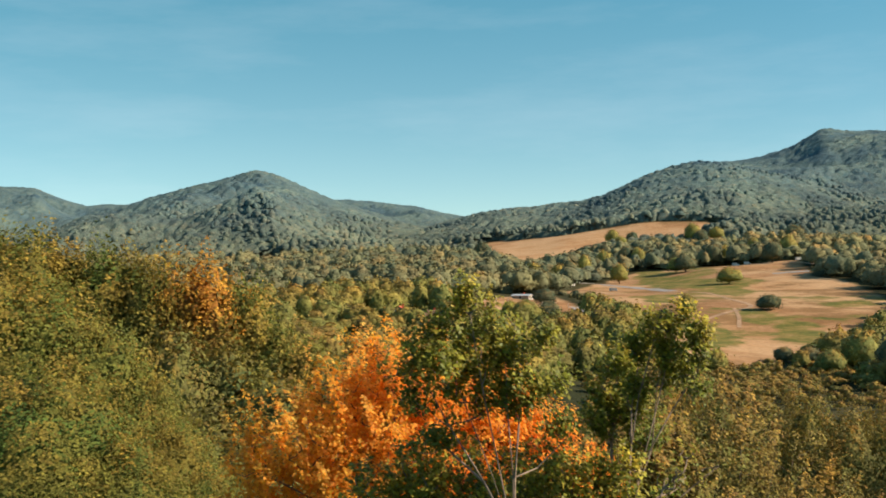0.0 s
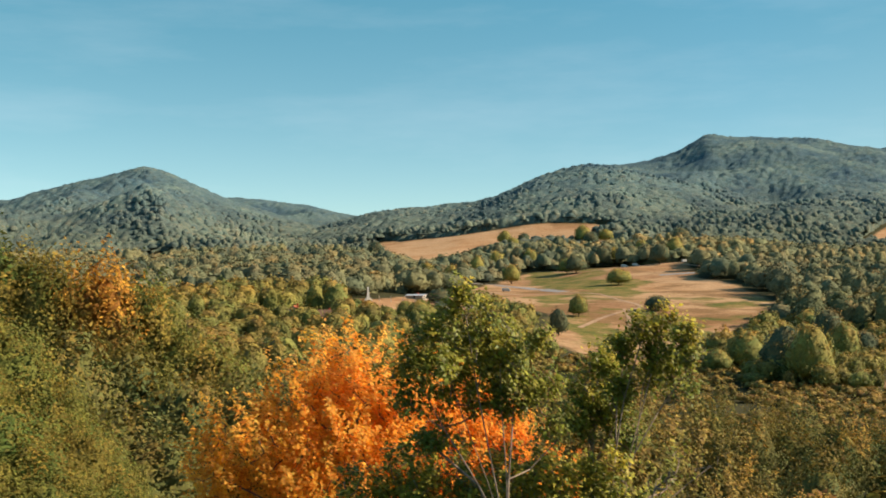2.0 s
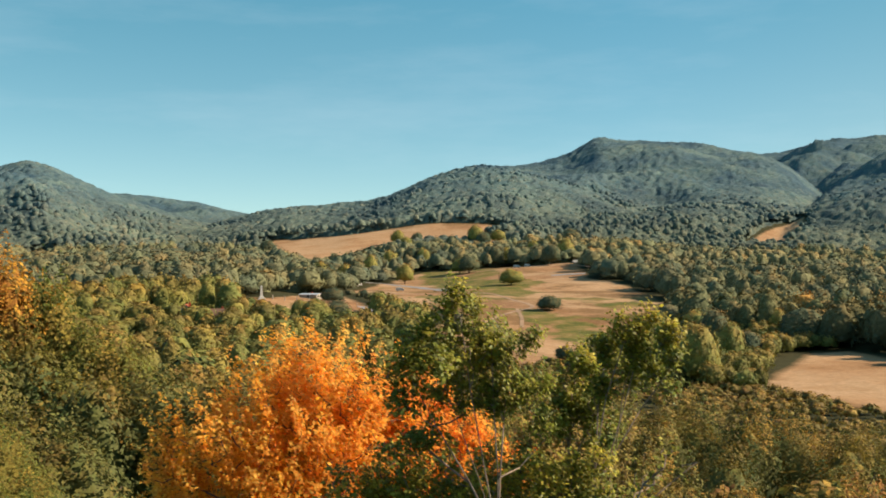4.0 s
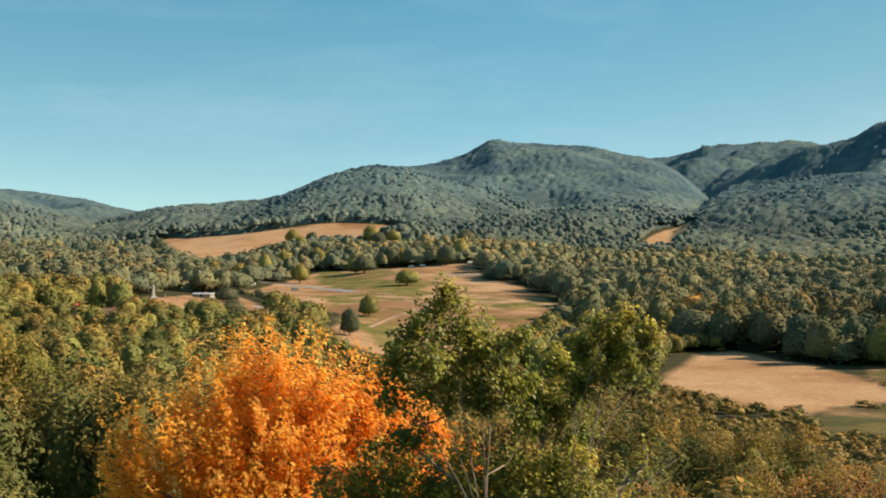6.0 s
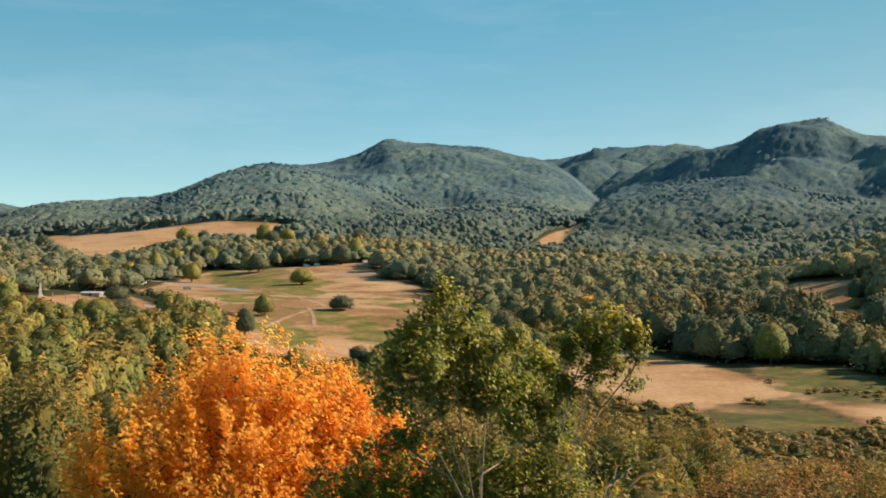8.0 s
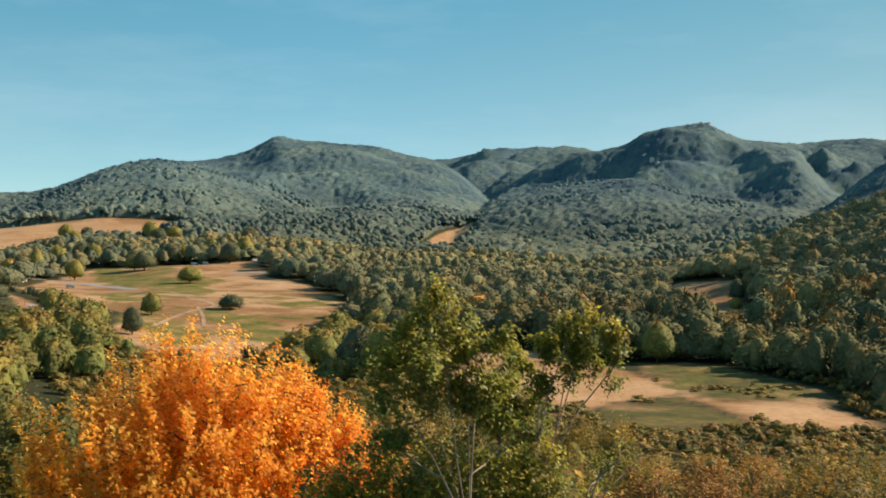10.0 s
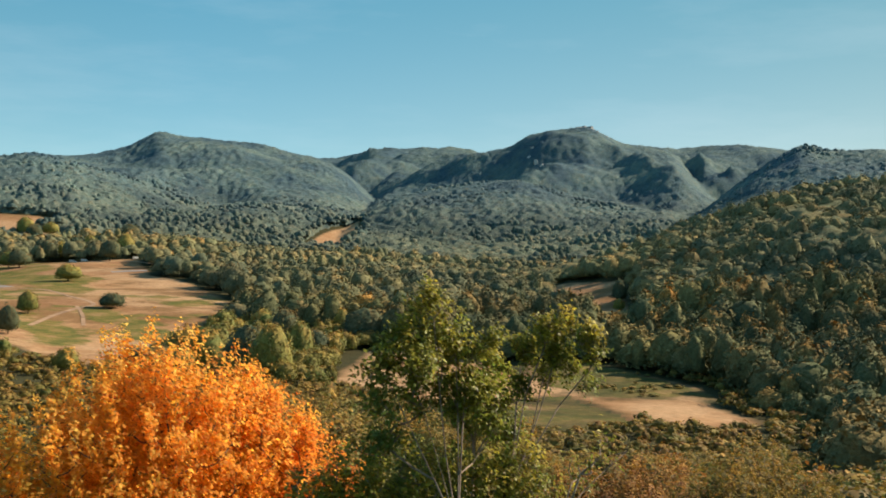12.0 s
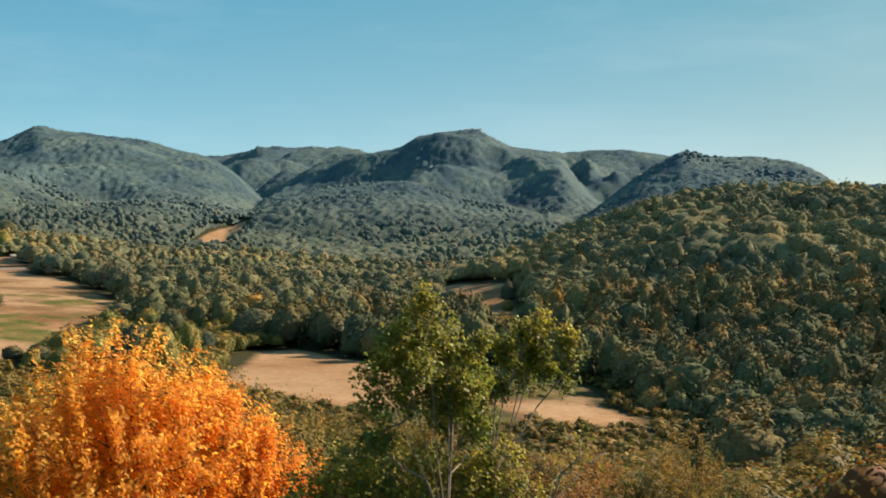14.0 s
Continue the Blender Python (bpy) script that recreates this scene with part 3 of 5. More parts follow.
# ---- ground ----
def build_ground():
    keep = [i for i, a in enumerate(AZ) if -50 <= a <= 50 or (i % 16 == 0)]
    if keep[-1] != len(AZ) - 1:
        keep.append(len(AZ) - 1)
    nk, nd = len(keep), len(LD)
    x, y, z = GX[keep], GY[keep], GZ[keep]
    v = np.stack([x, y, z], -1).reshape(-1, 3)
    i, j = np.meshgrid(np.arange(nk - 1), np.arange(nd - 1), indexing="ij")
    a = (i * nd + j).ravel()
    f = np.stack([a, a + 1, a + nd + 1, a + nd], 1)
    middle = len(v)
    v = np.concatenate([v, [[0, 0, float(GZ[:, 0].mean())]]])
    f = np.concatenate([f, np.stack([np.full(nk - 1, middle), np.arange(nk - 1) * nd, (np.arange(nk - 1) + 1) * nd, (np.arange(nk - 1) + 1) * nd], 1)])
    f3 = [tuple(q[:3]) if q[2] == q[3] else tuple(q) for q in f.tolist()]
    far = np.hypot(v[:, 0], v[:, 1])
    o = np.full(len(v), -300.0)
    near = (far > 150) & (far < 2300) & (v[:, 1] > 0)
    o[near] = np.maximum(open_land(v[near, 0], v[near, 1]), inside(ROUGH, v[near, 0], v[near, 1]))
    g = np.full(len(v), -300.0)
    g[near] = np.max([inside(p, v[near, 0], v[near, 1]) for p in GRASS], axis=0)
    g[near] = np.maximum(g[near], np.where(inside(MEADOW, v[near, 0], v[near, 1]) > 0, 0.0, -300))
    g[near] = np.maximum(g[near], np.where(inside(CLEAR, v[near, 0], v[near, 1]) > 0, -2.0, -300))
    g[near] = np.maximum(g[near], np.where(inside(ROUGH, v[near, 0], v[near, 1]) > -2, 9.0, -300))
    o[near] = np.where(inside(ROUGH, v[near, 0], v[near, 1]) > -1, 1.3, np.where(inside(LEA, v[near, 0], v[near, 1]) > 0, np.minimum(o[near], 2.4), o[near]))
    rus = np.full(len(v), 1.0)
    rus[near] = np.clip(1 - np.maximum(inside(UPPER, v[near, 0], v[near, 1]), inside(PLAIN, v[near, 0], v[near, 1]) - 3) / 6, 0, 1)
    rus[near] = np.where(inside(STRIP, v[near, 0], v[near, 1]) > -12, 0, rus[near])
    ob = link_mesh("ground", v, f3, M_GROUND, None, [("open", np.clip(o, -300, 300)), ("grass", np.clip(g, -300, 300)), ("russet", rus)], True)
    tagged(ob, "rolling valley ground of dry tan meadow and dark forest floor", "ground", "", "structure")


build_ground()


# ---- forests ----
def scatter(rng, az0, az1, d0, d1, spacing):
    """Jittered places over a sector of the plan."""
    n = int(0.5 * radians(az1 - az0) * (d1 * d1 - d0 * d0) / spacing ** 2 * 2.2)
    a, d = rng.uniform(az0, az1, n), np.sqrt(rng.uniform(d0 * d0, d1 * d1, n))
    x, y = d * np.sin(np.radians(a)), d * np.cos(np.radians(a))
    cell, keep, seen = spacing, [], set()
    for k in range(n):
        c = (int(x[k] // cell), int(y[k] // cell))
        if c not in seen:
            seen.add(c)
            keep.append(k)
    return x[keep], y[keep]


def facing(x, y):
    """True where the ground can be seen from the viewpoint's side of the hills."""
    d = np.hypot(x, y)
    ux, uy, ok = x / d, y / d, np.ones(len(x), bool)
    tan0 = (ground(x, y) + 16 - EYE) / d
    for k in np.linspace(0.15, 0.985, 40):
        ok &= (ground(ux * d * k, uy * d * k) - EYE) / (d * k) < tan0 + 0.004
    return ok


def forest(name, rng, x, y, templates, radius, height, material, label, sink=0.0):
    """Woods as one mesh of many separate crowns."""
    n = len(x)
    z = ground(x, y)
    vs, fs, tint, crown, off = [], [], [], [], 0
    which = rng.integers(0, len(templates), n)
    big = np.clip(fbm(x / 160, y / 160, 3, 77) * 1.6 - 0.3, 0, 1)
    for k in range(len(templates)):
        idx = np.where(which == k)[0]
        if not len(idx):
            continue
        tv, tf = templates[k][:2]
        a = rng.uniform(0, 6.283, len(idx))
        r = (radius if np.isscalar(radius) else radius[idx]) * rng.uniform(0.62, 1.38, len(idx))
        h = (height if np.isscalar(height) else height[idx]) * rng.uniform(0.68, 1.25, len(idx))
        c, s = np.cos(a), np.sin(a)
        px = (tv[None, :, 0] * c[:, None] - tv[None, :, 1] * s[:, None]) * r[:, None] + x[idx, None]
        py = (tv[None, :, 0] * s[:, None] + tv[None, :, 1] * c[:, None]) * r[:, None] + y[idx, None]
        pz = tv[None, :, 2] * h[:, None] + z[idx, None] - (sink if np.isscalar(sink) else sink[idx, None])
        vs.append(np.stack([px, py, pz], -1).reshape(-1, 3))
        fs.append((tf[None] + (np.arange(len(idx)) * len(tv))[:, None, None] + off).reshape(-1, 3))
        off += len(idx) * len(tv)
        tint.append(np.repeat(np.clip(0.6 * rng.uniform(0, 1, len(idx)) + 0.4 * big[idx], 0, 0.999), len(tv)))
        crown.append(np.tile(np.clip(tv[:, 2] / tv[:, 2].max(), 0, 1) ** 2.2, len(idx)))
    ob = link_mesh(name, np.concatenate(vs), np.concatenate(fs), material, None, [("tint", np.concatenate(tint)), ("crown", np.concatenate(crown))], True)
    return tagged(ob, label, "forest", "", "stuff")


def crown_templates(count, n, leaf, seed, tall=1.8, **shape):
    """Crowns of radius 1 and of that many radii in height, z given as a share of the height."""
    out = []
    for k in range(count):
        v, f, top, tint = dome_crown(seed + k, tall, 1.0, n, leaf, **shape)
        out.append((v * [1, 1, 1 / tall], f))
    return out


OX, OY = np.meshgrid(np.arange(-760, 760, 2.5), np.arange(150, 1900, 2.5), indexing="ij")
OPEN_MAP = open_land(OX, OY)


def open_near(x, y):
    """Open land read from a fine grid."""
    i, j = np.round((x + 760) / 2.5).astype(int), np.round((y - 150) / 2.5).astype(int)
    out = (i < 0) | (j < 0) | (i >= OPEN_MAP.shape[0]) | (j >= OPEN_MAP.shape[1])
    return np.where(out, -300.0, OPEN_MAP[np.clip(i, 0, OPEN_MAP.shape[0] - 1), np.clip(j, 0, OPEN_MAP.shape[1] - 1)])


def clear_view(x, y, height):
    """Tree heights cut down where full trees would stand in front of open land."""
    d = np.hypot(x, y)
    ux, uy, base = x / d, y / d, ground(x, y)
    limit = np.full(len(x), 9.0)
    for k in np.linspace(1.02, 1.7, 36):
        px, py = ux * d * k, uy * d * k
        hit = (open_near(px, py) > 2) & (limit > 8)
        limit[hit] = ((ground(px, py) - EYE) / (d * k))[hit] + 0.001
    return np.minimum(height, np.where(limit < 8, (limit + 0.003) * d + EYE - base, 99))


def crowns_at(x, y, cell, seed):
    """Rounded crowns packed side by side: height share, own random number and outward slope at each place."""
    ix, iy = np.floor(x / cell), np.floor(y / cell)
    best, tint = np.zeros(x.shape), np.full(x.shape, 0.5)
    for ox in (-1, 0, 1):
        for oy in (-1, 0, 1):
            jx, jy = ix + ox, iy + oy
            cx, cy = (jx + 0.05 + 0.9 * lattice(jx, jy, seed)) * cell, (jy + 0.05 + 0.9 * lattice(jx, jy, seed + 1)) * cell
            size, own = cell * (0.50 + 0.42 * lattice(jx, jy, seed + 2)), lattice(jx, jy, seed + 3)
            q = np.sqrt(np.clip(1 - ((x - cx) ** 2 + (y - cy) ** 2) / size ** 2, 0, 1)) * (0.6 + 0.4 * lattice(jx, jy, seed + 4))
            tint = np.where(q > best, own, tint)
            best = np.maximum(best, q)
    return best, tint


def canopy(name, d0, d1, az_step, d_step, cell, low, high, material, label, seed):
    """Closed woods seen from outside: one canopy of crowns over the ground, ending in walls of leaves at open land."""
    rng = np.random.default_rng(seed)
    az = np.arange(-44, 44.01, az_step)
    n = int(round(math.log(d1 / d0) / math.log(1 + d_step)))
    dd = d0 * (d1 / d0) ** (np.arange(n + 1) / n)
    a, d = np.meshgrid(np.radians(az), dd, indexing="ij")
    a = a + rng.uniform(-0.3, 0.3, a.shape) * math.radians(az_step)
    d = d * (1 + rng.uniform(-0.3, 0.3, d.shape) * d_step)
    x, y = (d * np.sin(a)).ravel(), (d * np.cos(a)).ravel()
    bump, tint = crowns_at(x, y, cell, seed)
    stand = np.clip(1 + 1.5 * (fbm(x / 60, y / 60, 3, seed + 9) - 0.5), 0.55, 1.5)
    h = (low + (high - low) * bump) * stand - 9.0 * np.clip((d0 * 1.02 - d.ravel()) / (0.02 * d0), 0, 1) * (d0 < 500)
    front = d.ravel() < 1240
    h[front] = clear_view(x[front], y[front], h[front])
    h = np.where(open_near(x, y) > (-16.0 if d0 < 1000 else -5.0), -0.8, h)
    z = ground(x, y) + h
    ok = facing(x, y) & (h > 0.6)
    nd = n + 1
    i, k = np.meshgrid(np.arange(len(az) - 1), np.arange(n), indexing="ij")
    q = (i * nd + k).ravel()
    f = np.stack([q, q + nd, q + nd + 1, q + 1], 1)
    f = f[ok[f].any(1)]
    v = np.stack([x, y, z], 1)
    big = np.clip(fbm(x / 160, y / 160, 3, 77) * 1.6 - 0.3, 0, 1)
    tint = np.clip(0.6 * tint + 0.4 * big, 0, 0.999)
    faces = np.concatenate([f[:, [0, 1, 2]], f[:, [0, 2, 3]]])
    used = np.unique(faces)
    index = np.zeros(len(v), np.int64)
    index[used] = np.arange(len(used))
    ob = link_mesh(name, v[used], index[faces], material, None, [("tint", tint[used]), ("crown", bump[used])], True)
    return tagged(ob, label, "forest", "", "stuff")


R1 = np.random.default_rng(11)
canopy("mountain_forest", 1060, 3000, 0.125, 0.003, 8.0, 1.0, 6.8, M_FAR, "dense forest covering the high mountain slopes, coloured bluer for haze", 10)
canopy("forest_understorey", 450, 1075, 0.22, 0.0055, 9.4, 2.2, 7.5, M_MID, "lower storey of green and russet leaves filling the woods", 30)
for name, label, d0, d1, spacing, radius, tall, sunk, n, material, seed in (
        ("hill_forest", "broadleaf forest on the hillsides behind the upper field, coloured bluer for haze", 1070, 1560, 7.4, 5.2, 11.5, 4.8, 0, M_FAR, 410),
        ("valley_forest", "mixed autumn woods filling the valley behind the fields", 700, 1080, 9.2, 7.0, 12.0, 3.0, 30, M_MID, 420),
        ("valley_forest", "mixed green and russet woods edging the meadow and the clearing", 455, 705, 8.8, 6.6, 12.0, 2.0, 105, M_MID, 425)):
    fx, fy = scatter(R1, -43, 44, d0, d1, spacing)
    fh = np.full(len(fx), tall) * np.clip(1 + 0.9 * (fbm(fx / 70, fy / 70, 3, seed) - 0.5), 0.7, 1.3)
    fh = clear_view(fx, fy, fh) + np.where((open_land(fx, fy) > -25) | (d0 > 1000), 0, sunk * 0.5)
    ok = (open_land(fx, fy) < -2.5) & facing(fx, fy) & (fh > 2.8)
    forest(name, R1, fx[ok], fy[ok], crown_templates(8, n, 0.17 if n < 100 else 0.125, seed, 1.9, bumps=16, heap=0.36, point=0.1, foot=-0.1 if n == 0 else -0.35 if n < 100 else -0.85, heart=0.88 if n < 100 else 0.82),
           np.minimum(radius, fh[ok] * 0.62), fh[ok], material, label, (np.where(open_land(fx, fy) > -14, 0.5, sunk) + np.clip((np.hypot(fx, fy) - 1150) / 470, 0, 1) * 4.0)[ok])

fx, fy = scatter(R1, -42, 45, 130, 470, 7.2)
az_f, d_f = np.degrees(np.arctan2(fx, fy)), np.hypot(fx, fy)
ok = (open_land(fx, fy) < np.where(d_f < 345, -8, -3)) & ~((az_f > 2) & (az_f < 9.5) & (d_f < 445)) & ~((az_f > -14) & (az_f < 31) & (d_f < 290)) & ~((az_f > -10) & (az_f < 2) & (d_f < 345)) & ~((az_f < 31) & (d_f < 170)) & facing(fx, fy)
tall = (az_f > 2) & ok
low = (az_f <= 2) & ok
lowh = clear_view(fx[low], fy[low], np.full(int(low.sum()), 10.5))
near_house = (np.hypot(fx[low] + 118, fy[low] - 305) < 42)
lowh = np.where(near_house, lowh * 0.72, lowh)
lowok = (lowh > 2.0) & (np.hypot(fx[low] + 137, fy[low] - 357) > 14)
forest("slope_forest", R1, fx[low][lowok], fy[low][lowok], crown_templates(6, 230, 0.12, 430, 1.9, base=-0.08, bumps=26, heap=0.36, point=0.15, deep=0.25, heart=0.84, foot=-0.6), np.minimum(5.0, lowh[lowok] * 0.65), lowh[lowok], M_TREE, "green and russet broadleaf trees on the valley slope", 0.8)
tallh = clear_view(fx[tall], fy[tall], np.full(int(tall.sum()), 18.0))
tallok = tallh > 3.0
tallh = np.where(np.hypot(fx[tall] - 190, fy[tall] - 450) < 90, tallh, np.where((az_f[tall] > 14) & (az_f[tall] < 25), 13.5, 15.5))
tallh = np.where((d_f[tall] < 300) & (az_f[tall] > 28), 10.0, tallh)
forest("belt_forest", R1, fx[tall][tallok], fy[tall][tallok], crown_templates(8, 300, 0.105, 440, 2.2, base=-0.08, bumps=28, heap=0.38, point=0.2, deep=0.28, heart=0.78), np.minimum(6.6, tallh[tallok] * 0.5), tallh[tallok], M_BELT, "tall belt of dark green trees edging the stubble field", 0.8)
# low scrub and tufts between the slope and the stubble
fx, fy = scatter(R1, -12, 40, 105, 350, 3.7)
tuft = np.maximum(inside(ROUGH, fx, fy), inside(LEA, fx, fy)) > 1
ok = ((open_land(fx, fy) < -1) & (inside(ROUGH, fx, fy) < 0) & (fbm(fx / 14, fy / 14, 3, 5) > 0.36)) | (tuft & (fbm(fx / 12, fy / 12, 3, 6) > 0.58))
forest("rough_scrub", R1, fx[ok], fy[ok], crown_templates(4, 44, 0.22, 90, 1.4, bumps=8, core=ICO1, point=0.2, heart=0.72, deep=0.3), np.where(tuft, 1.5, 2.1)[ok], np.where(tuft, 0.8, 2.4)[ok], M_BUSH, "low brown-green scrub and tall weeds beside the stubble")
# thicket between the meadow and the stubble
hx, hy = scatter(R1, 1.0, 10, 300, 455, 5.6)
thick = open_land(hx, hy) < -2.5
forest("field_thicket", R1, hx[thick], hy[thick], crown_templates(4, 230, 0.12, 95, 1.7, bumps=20, core=ICO2, point=0.1, heart=0.8, deep=0.25, heap=0.34), 3.8, 6.6, M_TREE, "olive green thicket of low trees beside the stubble field")

# ---- trees on the left spur: place, height of the top, crown radius, kind ----
for k in range(2):
    tree_kind(f"front{k}", "hill_tree", 100 + k, 15.0, 6.0, 17000, 0.105, M_HILL, bumps=120, core=ICO3, heart=0.76, point=0.25, heap=0.26, deep=0.2, fringe=0.05)
for k in range(3):
    tree_kind(f"hill{k}", "hill_tree", 110 + k, 15.0, 4.6, 8000, 0.14, M_HILL, bumps=70, core=ICO3, heart=0.74, point=0.25, heap=0.30, deep=0.22, fringe=0.06)
    tree_kind(f"below{k}", "hill_tree", 140 + k, 15.0, 4.6, 4200, 0.19, M_DARKHILL, bumps=54, core=ICO3, heart=0.74, point=0.2, heap=0.32, deep=0.2)
tree_kind("turned0", "hill_tree", 130, 15.0, 4.6, 8000, 0.14, M_TURNED, bumps=70, core=ICO3, heart=0.74, point=0.3, heap=0.30, deep=0.22)
rh = random.Random(5)
SPUR = [
    (-39.9, 49.6, 40.7, 9, "front"), (-36.2, 50.1, 39.5, 6.8, "front"), (-33.0, 50.1, 37.4, 6, "front"), (-30.2, 49.7, 34.8, 5, "front"), (-27.0, 48.3, 32.5, 4.2, "front"), (-24.7, 47.4, 30.3, 3.6, "front"),
    (-28.7, 40.7, 36.0, 6, "front"), (-25.0, 41.1, 33.1, 5, "front"), (-66.2, 76.9, 44.5, 7, "hill"), (-60.3, 76.9, 44.3, 6.5, "hill"), (-58.2, 79.9, 42.8, 6.2, "hill"), (-54.4, 80.3, 42.3, 6, "hill"),
    (-50.6, 80.6, 41.6, 5.8, "hill"), (-46.0, 81.3, 40.9, 6.5, "turned"), (-42.5, 82.2, 38.8, 5.6, "hill"), (-39.3, 81.7, 35.7, 5.2, "hill"), (-36.1, 81.2, 34.5, 5.2, "hill"), (-40.9, 69.1, 36.0, 4.6, "below"),
    (-39.0, 72.6, 34.8, 5.2, "below"), (-35.8, 72.2, 33.3, 5, "hill"), (-33.0, 62.3, 31.7, 4.6, "below"), (-30.2, 61.6, 30.4, 4.6, "below"), (-32.0, 69.8, 31.9, 4.8, "below"), (-32.8, 78.4, 32.3, 4.8, "below"),
]
n_kind = {"front": 2, "hill": 3, "below": 3, "turned": 1}
for k, (x, y, top, radius, kind) in enumerate(SPUR):
    size = max(0.5, (top - float(ground(x, y))) / 15.0)
    plant(f"{kind}{k % n_kind[kind]}", x, y, size, rh.uniform(0, 360), {"front": "full green broadleaf tree turning brown at its top", "hill": "tall rounded olive-green tree on the spur", "below": "dense dark green broadleaf tree below the spur", "turned": "large tree turning orange over its whole top"}[kind],
          "tree", "trees on the spur", 0.15, radius / (6.0 if kind == "front" else 4.6) / size)
# darker trees below the spur
for k in range(17):
    a, dd = radians(-26 + 14 * (k + 0.5) / 17 + rh.uniform(-1, 1)), (78, 97, 118, 140)[k % 4] + rh.uniform(-5, 5)
    x, y = dd * math.sin(a), dd * math.cos(a)
    top = EYE - np.interp(math.degrees(a), [-26, -20, -14, -11], [0.082, 0.092, 0.115, 0.14]) * dd + rh.uniform(-1, 0.3)
    size = min(1.4, max(0.4, (top - float(ground(x, y))) / 15.0))
    plant(f"below{k % 3}", x, y, size, rh.uniform(0, 360), "dense dark green broadleaf tree below the spur", "tree", "trees below the spur", 0.15, 4.6 / 4.6 / size)

# ---- trees and bushes standing about the fields: x, y, height, width ----
for k in range(4):
    tree_kind(f"field{k}", "field_tree", 200 + k, 10.0, 4.6, 700, 0.30, (M_TREE, M_BELT, M_TREE, M_BELT)[k], bumps=(26, 18, 30, 22)[k], point=(0.3, 0.1, 0.2, 0.0)[k], base=0.0, foot=-0.95)
FIELD_TREES = [(-63, 473, 10, 8.6), (-60, 400, 11, 7.3), (-67, 671, 10.8, 16), (-33, 509, 7.7, 12), (-150, 764, 14.8, 14), (-111, 804, 14, 18), (-118, 806, 12, 14), (-103, 898, 18, 16), (-95, 910, 17, 14), (-85, 918, 19, 16), (-78, 959, 18, 14), (-55, 844, 17, 17),
               (-47, 896, 20, 18), (-52, 1086, 20, 22), (-222, 1091, 16, 15), (-202, 1087, 13, 13), (-207, 1057, 13, 16), (-163, 1057, 14, 13), (-143, 1078, 21, 18), (-134, 1068, 16, 16), (-124, 1098, 14, 16), (-324, 997, 17, 20), (-173, 689, 15, 13), (-173, 718, 17, 12)]
MORE_TREES = [(-185, 811, 18, 13), (-183, 838, 15, 12), (-180, 856, 18, 15), (-171, 895, 19, 15), (-161, 894, 18, 14), (-159, 930, 17, 14), (-189, 689, 15, 12), (-186, 698, 14, 10), (-104, 377, 10, 12), (-103, 403, 8.3, 10), (-115, 395, 7, 8), (-81, 392, 8.8, 12), (-74, 392, 9.6, 12), (-129, 493, 7.6, 11), (-34, 323, 8, 8)]
EAST_TREES = [(101, 422, 14, 9), (113, 357, 15, 11.6), (64, 425, 15.5, 18), (57, 443, 13, 11), (29, 367, 18, 12), (27, 435, 12, 13), (24, 467, 10.5, 12), (32, 353, 15, 10.6), (39, 370, 11, 11), (175, 507, 8, 7), (195, 496, 12, 8), (183, 466, 6.3, 5.5), (186, 427, 8.8, 8), (192, 422, 8.8, 8), (103, 439, 11, 8), (-4, 332, 8.3, 9), (-10, 348, 7, 8.7), (4, 341, 13, 13), (15, 319, 17, 14), (20, 308, 18, 13), (-18, 359, 5.4, 7)]
for k, (x, y, h, w) in enumerate(FIELD_TREES + MORE_TREES + EAST_TREES):
    plant(f"field{k % 4}", x, y, h / 10.0, rh.uniform(0, 360), "rounded green tree standing on dry meadow" if h > 9 else "low rounded green bush on dry meadow", "tree" if h > 9 else "bush", "trees about the fields", 0.7, (w / 9.2) / (h / 10.0) * 1.12)

# ---- scrub and trees on the slope below the viewpoint ----
for k in range(3):
    tree_kind(f"scrub{k}", "scrub_bush", 300 + k, 5.0, 2.6, 420, 0.17, (M_SLOPE, M_OLIVE, M_RUST)[k], bumps=22, core=ICO2, heart=0.62, point=0.2, fringe=0.12, deep=0.3, base=0.0)
    tree_kind(f"hedge{k}", "slope_tree", 320 + k, 9.0, 3.2, 6500, 0.085, (M_SLOPE, M_SLOPE, M_DARKHILL)[k], bumps=30, core=ICO2, heart=0.72, point=0.3, fringe=0.12, deep=0.2, heap=0.40, base=0.0)
sx, sy = scatter(np.random.default_rng(8), -13, 46, 48, 210, 6.8)
op = np.maximum(open_land(sx, sy), inside(ROUGH, sx, sy))
n_scrub = 0
for x, y, o in zip(sx, sy, op):
    d, a = math.hypot(x, y), math.degrees(math.atan2(x, y))
    limit = EYE - np.interp(a, [-13, -2, 6, 10, 17, 31, 36, 46], [0.14, 0.15, 0.19, 0.185, 0.17, 0.155, 0.13, 0.12]) * d
    h = min(limit - float(ground(x, y)), 7.0 if a < 31 else 10.0) * rh.uniform(0.7, 1.0)
    if o > -3 or h < 1.2 or n_scrub >= 280:
        continue
    kind = (1, 1, 0, 1)[n_scrub % 4] if a < 4 or d > 105 else (0, 1, 2, 2, 1, 2, 0)[n_scrub % 7]
    plant(f"scrub{kind}", x, y, h / 5.0, rh.uniform(0, 360), ("brown-green scrub bush on the slope", "olive scrub bush on the slope", "russet scrub bush on the slope")[kind], "bush", "scrub on the slope", 0.2, max(0.85, min(1.7, 4.5 / h + 0.45)))
    n_scrub += 1
